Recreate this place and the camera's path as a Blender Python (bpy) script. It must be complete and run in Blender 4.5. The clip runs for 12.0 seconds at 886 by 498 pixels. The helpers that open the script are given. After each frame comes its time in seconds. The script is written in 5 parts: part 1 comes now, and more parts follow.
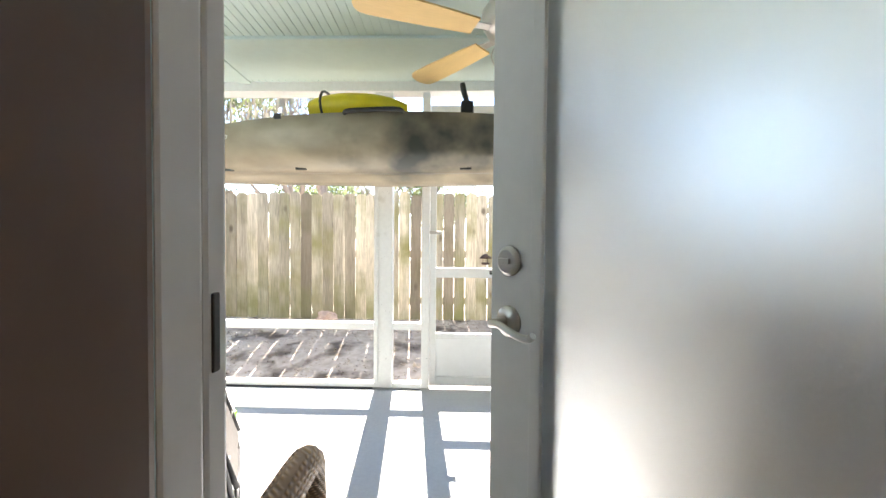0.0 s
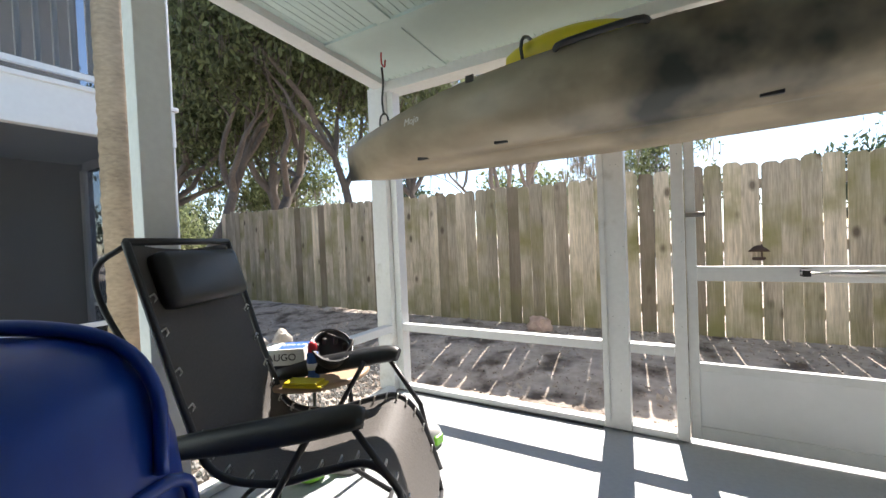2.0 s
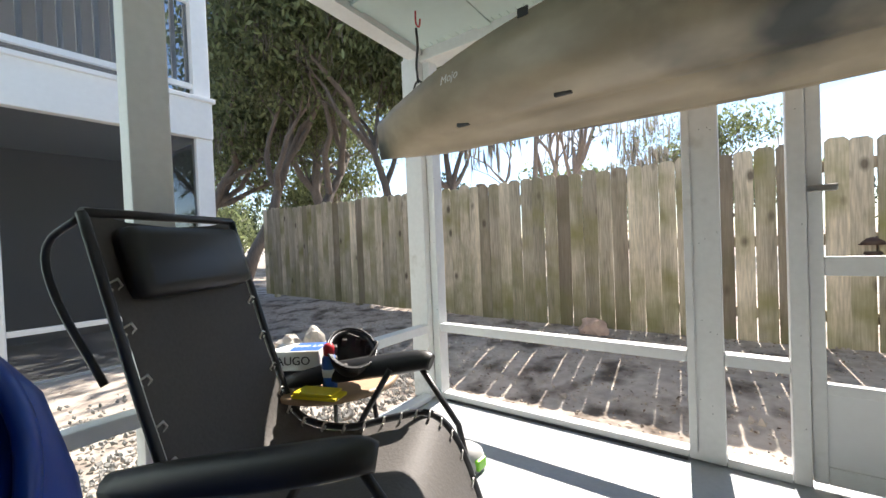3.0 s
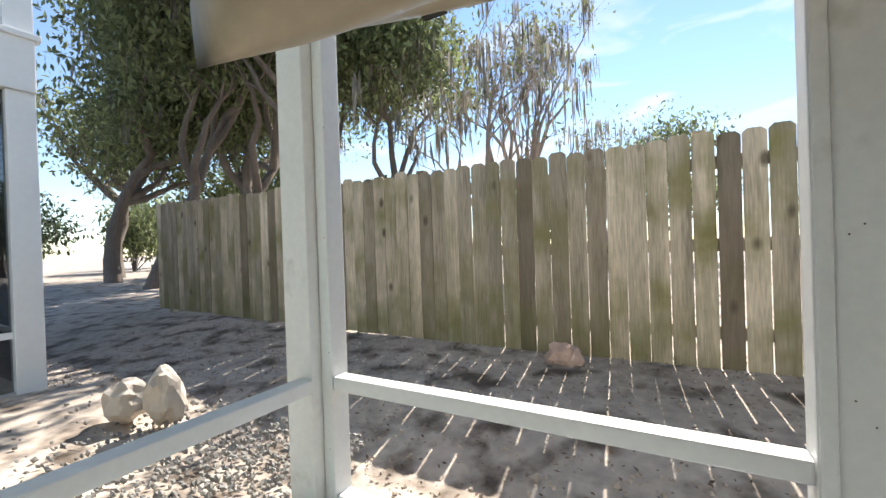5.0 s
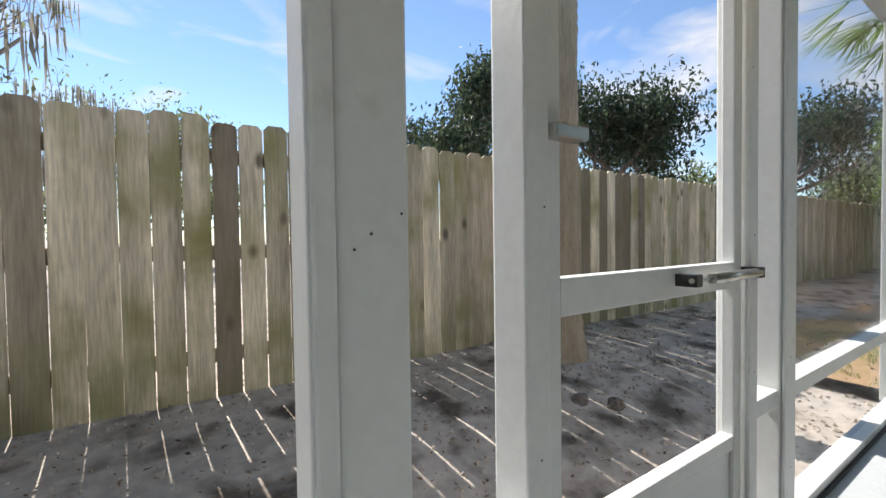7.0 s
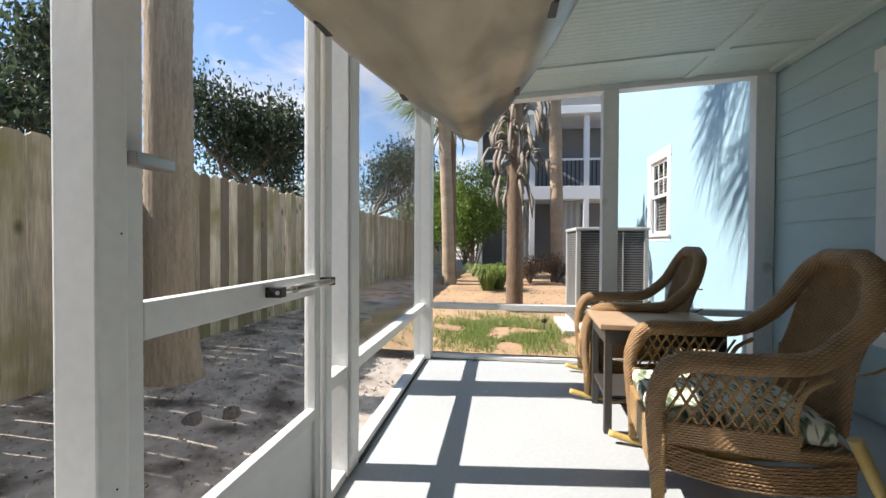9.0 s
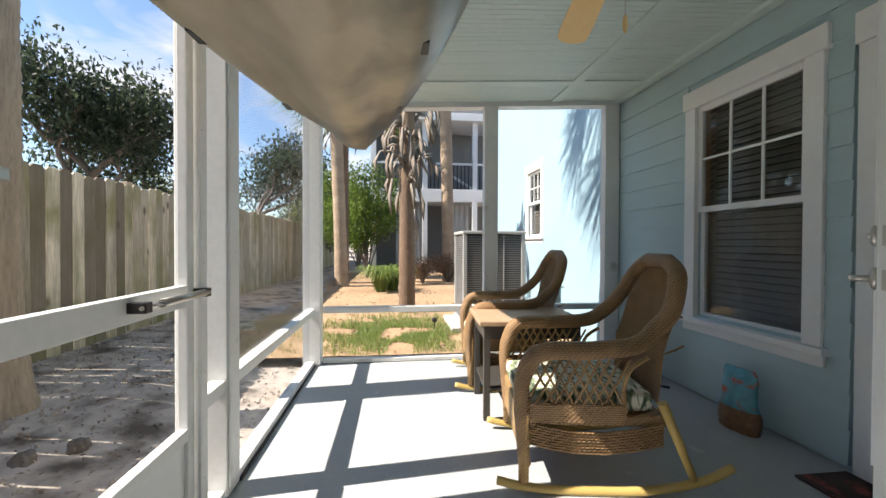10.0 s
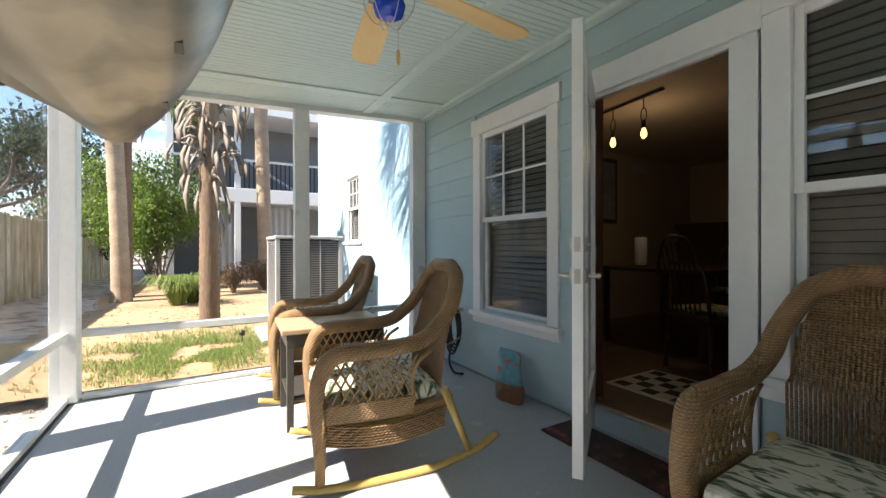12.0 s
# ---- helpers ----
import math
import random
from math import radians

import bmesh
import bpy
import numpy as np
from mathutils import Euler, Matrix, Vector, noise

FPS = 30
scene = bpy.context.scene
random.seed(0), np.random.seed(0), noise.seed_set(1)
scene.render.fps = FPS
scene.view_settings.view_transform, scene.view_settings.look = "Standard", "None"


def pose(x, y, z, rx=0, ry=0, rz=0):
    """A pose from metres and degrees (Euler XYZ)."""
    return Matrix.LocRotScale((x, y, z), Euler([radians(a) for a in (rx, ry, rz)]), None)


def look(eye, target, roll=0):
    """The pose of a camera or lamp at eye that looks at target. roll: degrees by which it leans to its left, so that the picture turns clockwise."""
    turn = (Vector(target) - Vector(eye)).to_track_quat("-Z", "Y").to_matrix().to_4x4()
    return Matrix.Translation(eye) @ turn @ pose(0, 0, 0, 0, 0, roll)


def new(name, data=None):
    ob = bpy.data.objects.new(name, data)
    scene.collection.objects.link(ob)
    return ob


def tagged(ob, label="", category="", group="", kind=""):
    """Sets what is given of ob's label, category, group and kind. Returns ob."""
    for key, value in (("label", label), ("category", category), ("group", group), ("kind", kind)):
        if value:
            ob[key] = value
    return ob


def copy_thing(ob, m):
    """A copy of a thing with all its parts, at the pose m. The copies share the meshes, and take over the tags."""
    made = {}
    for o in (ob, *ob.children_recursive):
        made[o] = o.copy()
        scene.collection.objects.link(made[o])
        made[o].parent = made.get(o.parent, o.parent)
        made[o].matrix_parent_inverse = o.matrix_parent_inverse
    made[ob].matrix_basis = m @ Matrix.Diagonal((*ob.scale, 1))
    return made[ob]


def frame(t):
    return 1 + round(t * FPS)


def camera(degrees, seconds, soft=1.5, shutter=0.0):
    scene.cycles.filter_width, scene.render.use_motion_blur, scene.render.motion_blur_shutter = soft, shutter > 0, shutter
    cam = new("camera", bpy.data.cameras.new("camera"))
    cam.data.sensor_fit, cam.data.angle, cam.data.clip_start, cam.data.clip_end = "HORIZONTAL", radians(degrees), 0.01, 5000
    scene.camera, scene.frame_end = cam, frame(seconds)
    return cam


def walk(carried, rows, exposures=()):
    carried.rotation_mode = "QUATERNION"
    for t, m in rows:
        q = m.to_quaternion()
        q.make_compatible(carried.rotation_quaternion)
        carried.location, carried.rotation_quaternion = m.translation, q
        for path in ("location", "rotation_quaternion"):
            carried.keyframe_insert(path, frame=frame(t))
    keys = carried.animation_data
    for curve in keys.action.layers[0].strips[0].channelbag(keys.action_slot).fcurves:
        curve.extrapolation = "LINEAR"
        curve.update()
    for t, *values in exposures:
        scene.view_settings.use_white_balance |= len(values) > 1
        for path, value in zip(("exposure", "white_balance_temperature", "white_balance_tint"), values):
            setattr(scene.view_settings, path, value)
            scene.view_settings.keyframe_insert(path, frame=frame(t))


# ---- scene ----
cam = camera(95.3, 12.0)

EXPOSURES = [(0, 3.35, 6850, 14), (0.5, 3.0, 6850, 14), (1, 2.5, 6750, 15), (1.5, 2.15, 6700, 15), (2.5, 2.05, 6650, 14), (4.5, 1.85, 6800, 12), (6, 1.65, 6500, 11), (7.5, 1.4, 6450, 11), (9.5, 1.6, 6700, 13), (10.5, 1.85, 6900, 13), (12, 2.2, 6900, 13)]
PATH = [
    (0, (0.162, -0.308, 1.158), (0.103, 1.69, 1.106), 0.5),
    (0.5, (0.122, -0.167, 1.158), (-0.101, 1.819, 1.087), -2.0),
    (1, (0.061, 0.035, 1.136), (-0.442, 1.97, 1.077), -2.0),
    (1.5, (0.032, 0.188, 1.136), (-0.763, 2.022, 1.078), -2.3),
    (2, (-0.043, 0.301, 1.123), (-1.062, 2.021, 1.082), -2.4),
    (2.5, (-0.127, 0.43, 1.08), (-1.306, 2.045, 1.034), -2.4),
    (4.5, (-0.636, 1.333, 1.021), (-1.824, 2.942, 1.013), -2.1),
    (5, (-0.712, 1.6, 1.002), (-1.698, 3.34, 0.99), -1.9),
    (5.5, (-0.741, 1.838, 1.001), (-1.389, 3.73, 0.986), -2.0),
    (6, (-0.738, 2.037, 0.987), (-0.855, 4.034, 0.965), -1.6),
    (6.5, (-0.67, 2.189, 0.997), (-0.158, 4.122, 0.947), -1.5),
    (7, (-0.578, 2.24, 1.012), (0.503, 3.922, 0.963), -0.8),
    (7.5, (-0.557, 2.194, 1.025), (0.952, 3.505, 0.966), 0.1),
    (9.5, (-0.715, 2.061, 1.064), (1.285, 2.074, 1.042), 0.1),
    (10, (-0.748, 2.042, 1.082), (1.239, 1.809, 1.057), 0.2),
    (10.5, (-0.775, 2.018, 1.095), (1.173, 1.565, 1.073), 0.1),
    (11, (-0.812, 1.986, 1.093), (1.078, 1.334, 1.077), 0.1),
    (11.5, (-0.84, 1.953, 1.092), (0.98, 1.124, 1.083), 0.1),
    (12, (-0.866, 1.925, 1.096), (0.856, 0.907, 1.092), -0.1),
]
walk(cam, [(t, look(eye, target, roll)) for t, eye, target, roll in PATH], EXPOSURES)

# ---- world and sun ----
SUN_DIR = Vector((-0.105, 1.0, 1.06)).normalized()
world = bpy.data.worlds.new("sky")
scene.world = world
world.use_nodes = True
wn = world.node_tree.nodes
sky = wn.new("ShaderNodeTexSky")
sky.sky_type = "NISHITA"
sky.sun_disc = False
sky.sun_elevation = math.asin(SUN_DIR.z)
sky.sun_rotation = math.atan2(SUN_DIR.x, SUN_DIR.y)
wn["Background"].inputs["Strength"].default_value = 0.072
sky.dust_density, sky.ozone_density = 0.0, 3.0
world.node_tree.links.new(sky.outputs["Color"], wn["Background"].inputs["Color"])
sun_data = bpy.data.lights.new("sun", "SUN")
sun_data.energy, sun_data.angle, sun_data.color = 3.6, radians(0.4), (1.0, 0.95, 0.87)
sun = new("sun", sun_data)
sun.matrix_world = look(SUN_DIR * 40, (0, 0, 0))


# ---- materials ----
def material(name, base, rough=0.6, metal=0.0, scale=20.0, vary=0.15, bump=0.1, big=1.5, rnd=0.0, tint=None, stretch=(1, 1, 1), spec=None):
    """Two scales of noise on a base colour, with fine relief."""
    m = bpy.data.materials.new(name)
    m.use_nodes = True
    n, l = m.node_tree.nodes, m.node_tree.links
    b = n["Principled BSDF"]
    b.inputs["Roughness"].default_value, b.inputs["Metallic"].default_value = rough, metal
    if spec is not None:
        b.inputs["Specular IOR Level"].default_value = spec
    tc = n.new("ShaderNodeTexCoord")
    mp = n.new("ShaderNodeMapping")
    mp.inputs["Scale"].default_value = stretch
    l.new(tc.outputs["Object"], mp.inputs["Vector"])
    if rnd:                                  # each piece takes its own stretch of grain
        own, mul = n.new("ShaderNodeObjectInfo"), n.new("ShaderNodeVectorMath")
        mul.operation = "MULTIPLY_ADD"
        comb = n.new("ShaderNodeCombineXYZ")
        for k in range(3):
            l.new(own.outputs["Random"], comb.inputs[k])
        mul.inputs[1].default_value = (37, 53, 71)
        l.new(comb.outputs[0], mul.inputs[0])
        l.new(tc.outputs["Object"], mul.inputs[2])
        l.new(mul.outputs[0], mp.inputs["Vector"])
    fine, broad = n.new("ShaderNodeTexNoise"), n.new("ShaderNodeTexNoise")
    fine.inputs["Scale"].default_value, fine.inputs["Detail"].default_value = scale, 6
    broad.inputs["Scale"].default_value, broad.inputs["Detail"].default_value = big, 3
    for t in (fine, broad):
        l.new(mp.outputs["Vector"], t.inputs["Vector"])
    add = n.new("ShaderNodeMath")
    add.operation = "ADD"
    l.new(fine.outputs["Fac"], add.inputs[0])
    l.new(broad.outputs["Fac"], add.inputs[1])
    val = n.new("ShaderNodeMapRange")
    val.inputs["From Min"].default_value, val.inputs["From Max"].default_value = 0.6, 1.4
    val.inputs["To Min"].default_value, val.inputs["To Max"].default_value = 1 - vary, 1 + vary
    l.new(add.outputs[0], val.inputs["Value"])
    out = val.outputs["Result"]
    if rnd:
        oi = n.new("ShaderNodeObjectInfo")
        r = n.new("ShaderNodeMapRange")
        r.inputs["To Min"].default_value, r.inputs["To Max"].default_value = 1 - rnd, 1 + rnd
        l.new(oi.outputs["Random"], r.inputs["Value"])
        mu = n.new("ShaderNodeMath")
        mu.operation = "MULTIPLY"
        l.new(out, mu.inputs[0])
        l.new(r.outputs["Result"], mu.inputs[1])
        out = mu.outputs[0]
    hsv = n.new("ShaderNodeHueSaturation")
    hsv.inputs["Color"].default_value = (*base, 1)
    l.new(out, hsv.inputs["Value"])
    col = hsv.outputs["Color"]
    if tint:
        mix = n.new("ShaderNodeMix")
        mix.data_type = "RGBA"
        mix.inputs["B"].default_value = (*tint[0], 1)
        ramp = n.new("ShaderNodeMapRange")
        ramp.inputs["From Min"].default_value, ramp.inputs["From Max"].default_value = tint[1], tint[2]
        sep = n.new("ShaderNodeTexNoise")
        sep.inputs["Scale"].default_value, sep.inputs["Detail"].default_value = tint[3], 5
        l.new(mul.outputs[0] if rnd else tc.outputs["Object"], sep.inputs["Vector"])
        l.new(sep.outputs["Fac"], ramp.inputs["Value"])
        l.new(ramp.outputs["Result"], mix.inputs["Factor"])
        l.new(col, mix.inputs["A"])
        col = mix.outputs["Result"]
    l.new(col, b.inputs["Base Color"])
    if bump:
        bp = n.new("ShaderNodeBump")
        bp.inputs["Strength"].default_value, bp.inputs["Distance"].default_value = bump, 0.01
        l.new(fine.outputs["Fac"], bp.inputs["Height"])
        l.new(bp.outputs["Normal"], b.inputs["Normal"])
    return m


def glow(name, colour, strength):
    m = bpy.data.materials.new(name)
    m.use_nodes = True
    b = m.node_tree.nodes["Principled BSDF"]
    b.inputs["Base Color"].default_value = (*colour, 1)
    b.inputs["Emission Color"].default_value = (*colour, 1)
    b.inputs["Emission Strength"].default_value = strength
    return m


def film_pane(name, clear, tint, rough):
    """Thin clear sheet: mostly see-through with a little gloss."""
    m = bpy.data.materials.new(name)
    m.use_nodes = True
    n, l = m.node_tree.nodes, m.node_tree.links
    n.remove(n["Principled BSDF"])
    tr, gl, mx, fr = n.new("ShaderNodeBsdfTransparent"), n.new("ShaderNodeBsdfGlossy"), n.new("ShaderNodeMixShader"), n.new("ShaderNodeLayerWeight")
    pw, sc = n.new("ShaderNodeMath"), n.new("ShaderNodeMath")
    pw.operation, sc.operation = "POWER", "MULTIPLY_ADD"
    pw.inputs[1].default_value = 4.5
    sc.inputs[1].default_value, sc.inputs[2].default_value = (clear - 1) * 1.3, (clear - 1) * 0.08
    tr.inputs["Color"].default_value = (*tint, 1)
    gl.inputs["Roughness"].default_value = rough
    l.new(fr.outputs["Facing"], pw.inputs[0])
    l.new(pw.outputs[0], sc.inputs[0])
    l.new(sc.outputs[0], mx.inputs[0])
    l.new(tr.outputs[0], mx.inputs[1])
    l.new(gl.outputs[0], mx.inputs[2])
    l.new(mx.outputs[0], n["Material Output"].inputs["Surface"])
    return m


def leaf_material(name, base, vary=0.5):
    m = bpy.data.materials.new(name)
    m.use_nodes = True
    n, l = m.node_tree.nodes, m.node_tree.links
    b = n["Principled BSDF"]
    geo, mr, hsv = n.new("ShaderNodeNewGeometry"), n.new("ShaderNodeMapRange"), n.new("ShaderNodeHueSaturation")
    mr.inputs["To Min"].default_value, mr.inputs["To Max"].default_value = 1 - vary, 1 + vary
    l.new(geo.outputs["Random Per Island"], mr.inputs["Value"])
    l.new(mr.outputs["Result"], hsv.inputs["Value"])
    hsv.inputs["Color"].default_value = (*base, 1)
    l.new(hsv.outputs["Color"], b.inputs["Base Color"])
    b.inputs["Roughness"].default_value = 0.55
    tl, ad = n.new("ShaderNodeBsdfTranslucent"), n.new("ShaderNodeMixShader")
    l.new(hsv.outputs["Color"], tl.inputs["Color"])
    ad.inputs[0].default_value = 0.5
    l.new(b.outputs[0], ad.inputs[1])
    l.new(tl.outputs[0], ad.inputs[2])
    l.new(ad.outputs[0], n["Material Output"].inputs["Surface"])
    return m


def weave_material(name, base, dark, scale=60.0):
    """Woven wicker: crossing waves for colour and relief."""
    m = bpy.data.materials.new(name)
    m.use_nodes = True
    n, l = m.node_tree.nodes, m.node_tree.links
    b = n["Principled BSDF"]
    b.inputs["Roughness"].default_value = 0.5
    tc = n.new("ShaderNodeTexCoord")
    waves = []
    for axis, sc in (("DIAGONAL", scale), ("Z", scale * 1.15)):
        w = n.new("ShaderNodeTexWave")
        w.bands_direction = axis
        w.inputs["Scale"].default_value, w.inputs["Distortion"].default_value = sc * 0.5, 1.5
        l.new(tc.outputs["Object"], w.inputs["Vector"])
        waves.append(w)
    mu = n.new("ShaderNodeMath")
    mu.operation = "MULTIPLY"
    l.new(waves[0].outputs["Fac"], mu.inputs[0])
    l.new(waves[1].outputs["Fac"], mu.inputs[1])
    big = n.new("ShaderNodeTexNoise")
    big.inputs["Scale"].default_value = 9
    l.new(tc.outputs["Object"], big.inputs["Vector"])
    sm = n.new("ShaderNodeMath")
    sm.operation = "MULTIPLY_ADD"
    l.new(mu.outputs[0], sm.inputs[0])
    sm.inputs[1].default_value = 0.7
    l.new(big.outputs["Fac"], sm.inputs[2])
    ramp = n.new("ShaderNodeMix")
    ramp.data_type = "RGBA"
    ramp.inputs["A"].default_value, ramp.inputs["B"].default_value = (*dark, 1), (*base, 1)
    l.new(sm.outputs[0], ramp.inputs["Factor"])
    l.new(ramp.outputs["Result"], b.inputs["Base Color"])
    bp = n.new("ShaderNodeBump")
    bp.inputs["Strength"].default_value, bp.inputs["Distance"].default_value = 0.8, 0.006
    l.new(mu.outputs[0], bp.inputs["Height"])
    l.new(bp.outputs["Normal"], b.inputs["Normal"])
    return m


def cloth_print(name):
    """Cream cushion cloth with green leaf blotches."""
    m = bpy.data.materials.new(name)
    m.use_nodes = True
    n, l = m.node_tree.nodes, m.node_tree.links
    b = n["Principled BSDF"]
    b.inputs["Roughness"].default_value = 0.85
    tc, v, rp = n.new("ShaderNodeTexCoord"), n.new("ShaderNodeTexNoise"), n.new("ShaderNodeValToRGB")
    v.inputs["Scale"].default_value, v.inputs["Distortion"].default_value, v.inputs["Detail"].default_value = 7.0, 2.2, 1.5
    mp = n.new("ShaderNodeMapping")
    mp.inputs["Rotation"].default_value, mp.inputs["Scale"].default_value = (0, 0, .7), (1, 2.6, 1)
    l.new(tc.outputs["Object"], mp.inputs["Vector"])
    l.new(mp.outputs["Vector"], v.inputs["Vector"])
    e = rp.color_ramp.elements
    e[0].position, e[0].color = 0.34, (0.05, 0.075, 0.045, 1)
    e[1].position, e[1].color = 0.50, (0.62, 0.60, 0.50, 1)
    mid = e.new(0.44)
    mid.color = (0.24, 0.28, 0.17, 1)
    l.new(v.outputs["Fac"], rp.inputs["Fac"])
    l.new(rp.outputs["Color"], b.inputs["Base Color"])
    return m


WHITE = material("white_paint", (0.72, 0.73, 0.72), 0.45, vary=0.07, bump=0.06, scale=35, big=2, tint=((0.42, 0.41, 0.36), 0.66, 0.80, 4))
TRIM = material("white_trim", (0.76, 0.77, 0.77), 0.4, vary=0.04, bump=0.03)
SIDING = material("blue_siding", (0.40, 0.53, 0.56), 0.55, vary=0.05, bump=0.05, stretch=(0.2, 1, 1))
STUCCO = material("pale_blue_stucco", (0.27, 0.41, 0.49), 0.8, scale=70, vary=0.06, bump=0.25)
CEIL = material("pale_green_ceiling_paint", (0.56, 0.68, 0.66), 0.5, vary=0.04, bump=0.03)
FLOOR = material("grey_floor_paint", (0.40, 0.42, 0.43), 0.5, scale=45, vary=0.10, bump=0.08, big=1.0, tint=((0.55, 0.55, 0.52), 0.66, 0.74, 7))
CONCRETE = material("concrete", (0.45, 0.44, 0.42), 0.85, vary=0.15, bump=0.3)
SAND = material("grey_sandy_soil", (0.42, 0.36, 0.305), 0.95, scale=12, vary=0.38, bump=1.0, big=0.7, tint=((0.11, 0.085, 0.065), 0.50, 0.66, 3.4))
STRAW = material("sun_bleached_straw_soil", (0.36, 0.235, 0.135), 0.95, scale=26, vary=0.35, bump=0.8, big=0.9)
GRAVEL = material("grey_gravel", (0.30, 0.29, 0.27), 0.9, vary=0.3, bump=0.3, rnd=0.4)
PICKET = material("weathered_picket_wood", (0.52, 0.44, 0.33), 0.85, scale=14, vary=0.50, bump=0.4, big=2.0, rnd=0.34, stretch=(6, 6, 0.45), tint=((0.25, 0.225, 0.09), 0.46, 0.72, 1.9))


def add_knots(m, scale, size):
    """Dark round knots in the boards."""
    n, l = m.node_tree.nodes, m.node_tree.links
    b = n["Principled BSDF"]
    src = b.inputs["Base Color"].links[0].from_socket
    vec = [x for x in n if x.type == "VECT_MATH"][0].outputs[0]
    v, r, mx, mp = n.new("ShaderNodeTexVoronoi"), n.new("ShaderNodeMapRange"), n.new("ShaderNodeMix"), n.new("ShaderNodeMapping")
    mp.inputs["Scale"].default_value = (1, .25, .55)
    v.inputs["Scale"].default_value = scale
    r.inputs["From Min"].default_value, r.inputs["From Max"].default_value = size * .4, size
    r.inputs["To Min"].default_value, r.inputs["To Max"].default_value = .8, 0
    mx.data_type, mx.inputs["B"].default_value = "RGBA", (.07, .045, .03, 1)
    l.new(vec, mp.inputs["Vector"])
    l.new(mp.outputs["Vector"], v.inputs["Vector"])
    l.new(v.outputs["Distance"], r.inputs["Value"])
    l.new(r.outputs["Result"], mx.inputs["Factor"])
    l.new(src, mx.inputs["A"])
    l.new(mx.outputs["Result"], b.inputs["Base Color"])


add_knots(PICKET, 4.5, .17)


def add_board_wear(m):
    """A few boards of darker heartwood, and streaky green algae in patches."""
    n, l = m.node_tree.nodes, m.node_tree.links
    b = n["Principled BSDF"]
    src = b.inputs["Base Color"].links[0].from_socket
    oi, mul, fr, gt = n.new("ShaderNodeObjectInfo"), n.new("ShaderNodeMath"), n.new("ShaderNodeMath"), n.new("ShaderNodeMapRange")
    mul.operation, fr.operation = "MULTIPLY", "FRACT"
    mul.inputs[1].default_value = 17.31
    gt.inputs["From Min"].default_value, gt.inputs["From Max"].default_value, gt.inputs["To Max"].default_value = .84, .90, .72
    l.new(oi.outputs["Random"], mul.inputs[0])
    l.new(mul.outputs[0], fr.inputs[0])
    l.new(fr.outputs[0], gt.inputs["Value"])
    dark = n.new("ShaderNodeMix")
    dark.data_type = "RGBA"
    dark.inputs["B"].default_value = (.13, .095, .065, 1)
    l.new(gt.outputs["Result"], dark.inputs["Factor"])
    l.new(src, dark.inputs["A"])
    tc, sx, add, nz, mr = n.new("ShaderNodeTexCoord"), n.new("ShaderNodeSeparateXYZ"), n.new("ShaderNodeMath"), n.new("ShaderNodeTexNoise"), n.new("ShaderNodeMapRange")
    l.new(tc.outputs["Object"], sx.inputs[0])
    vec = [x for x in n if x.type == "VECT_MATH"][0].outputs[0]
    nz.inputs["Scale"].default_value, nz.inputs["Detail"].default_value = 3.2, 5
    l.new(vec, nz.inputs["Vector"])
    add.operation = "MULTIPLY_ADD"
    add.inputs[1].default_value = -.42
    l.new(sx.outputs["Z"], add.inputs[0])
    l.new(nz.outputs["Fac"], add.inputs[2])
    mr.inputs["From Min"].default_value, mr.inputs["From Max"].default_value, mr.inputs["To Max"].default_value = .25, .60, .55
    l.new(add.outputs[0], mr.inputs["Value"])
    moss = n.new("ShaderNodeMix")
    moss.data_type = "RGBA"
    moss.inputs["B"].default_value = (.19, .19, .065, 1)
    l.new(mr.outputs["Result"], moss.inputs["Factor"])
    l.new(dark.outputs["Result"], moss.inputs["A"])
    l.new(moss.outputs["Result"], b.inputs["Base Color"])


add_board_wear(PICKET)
BARK = material("oak_bark", (0.15, 0.125, 0.105), 0.95, scale=16, vary=0.4, bump=1.0, stretch=(2, 2, 0.4))
PALMBARK = material("palm_trunk_bark", (0.36, 0.27, 0.19), 0.9, scale=22, vary=0.35, bump=0.9, stretch=(1, 1, 2.5))
PALMGREY = material("grey_fibrous_palm_bark", (0.33, 0.26, 0.19), 0.9, scale=16, vary=0.4, bump=1.0, stretch=(3, 3, 0.35))
PALMBROWN = material("brown_palm_bark", (0.18, 0.12, 0.08), 0.9, scale=18, vary=0.4, bump=1.0, stretch=(2.5, 2.5, 0.5))
TWIG = material("pale_bare_twigs", (0.30, 0.25, 0.21), 0.9, vary=0.2, bump=0)
DEADFROND = material("dead_palm_frond", (0.22, 0.185, 0.15), 0.85, vary=0.35, bump=0.2)
OAKLEAF = leaf_material("oak_leaves", (0.165, 0.195, 0.09))
BUSHLEAF = leaf_material("bright_shrub_leaves", (0.13, 0.20, 0.035))
DARKLEAF = leaf_material("dark_evergreen_leaves", (0.045, 0.065, 0.035))
GRASSBLADE = leaf_material("grass_blades", (0.20, 0.27, 0.07), 0.4)
MOSS = leaf_material("spanish_moss", (0.22, 0.205, 0.17), 0.3)
LITTER = leaf_material("leaf_litter", (0.17, 0.11, 0.07), 0.6)
HULL = material("olive_tan_hull_plastic", (0.34, 0.285, 0.20), 0.33, scale=7, vary=0.30, bump=0.03, big=1.6, stretch=(.7, 1.6, 1.6), tint=((0.035, 0.04, 0.035), 0.52, 0.66, 1.4))
BLACK = material("black_plastic", (0.02, 0.02, 0.02), 0.4, vary=0.2, bump=0.03)
YELLOW = material("yellow_dry_bag_vinyl", (0.72, 0.58, 0.02), 0.4, vary=0.1, bump=0.1)
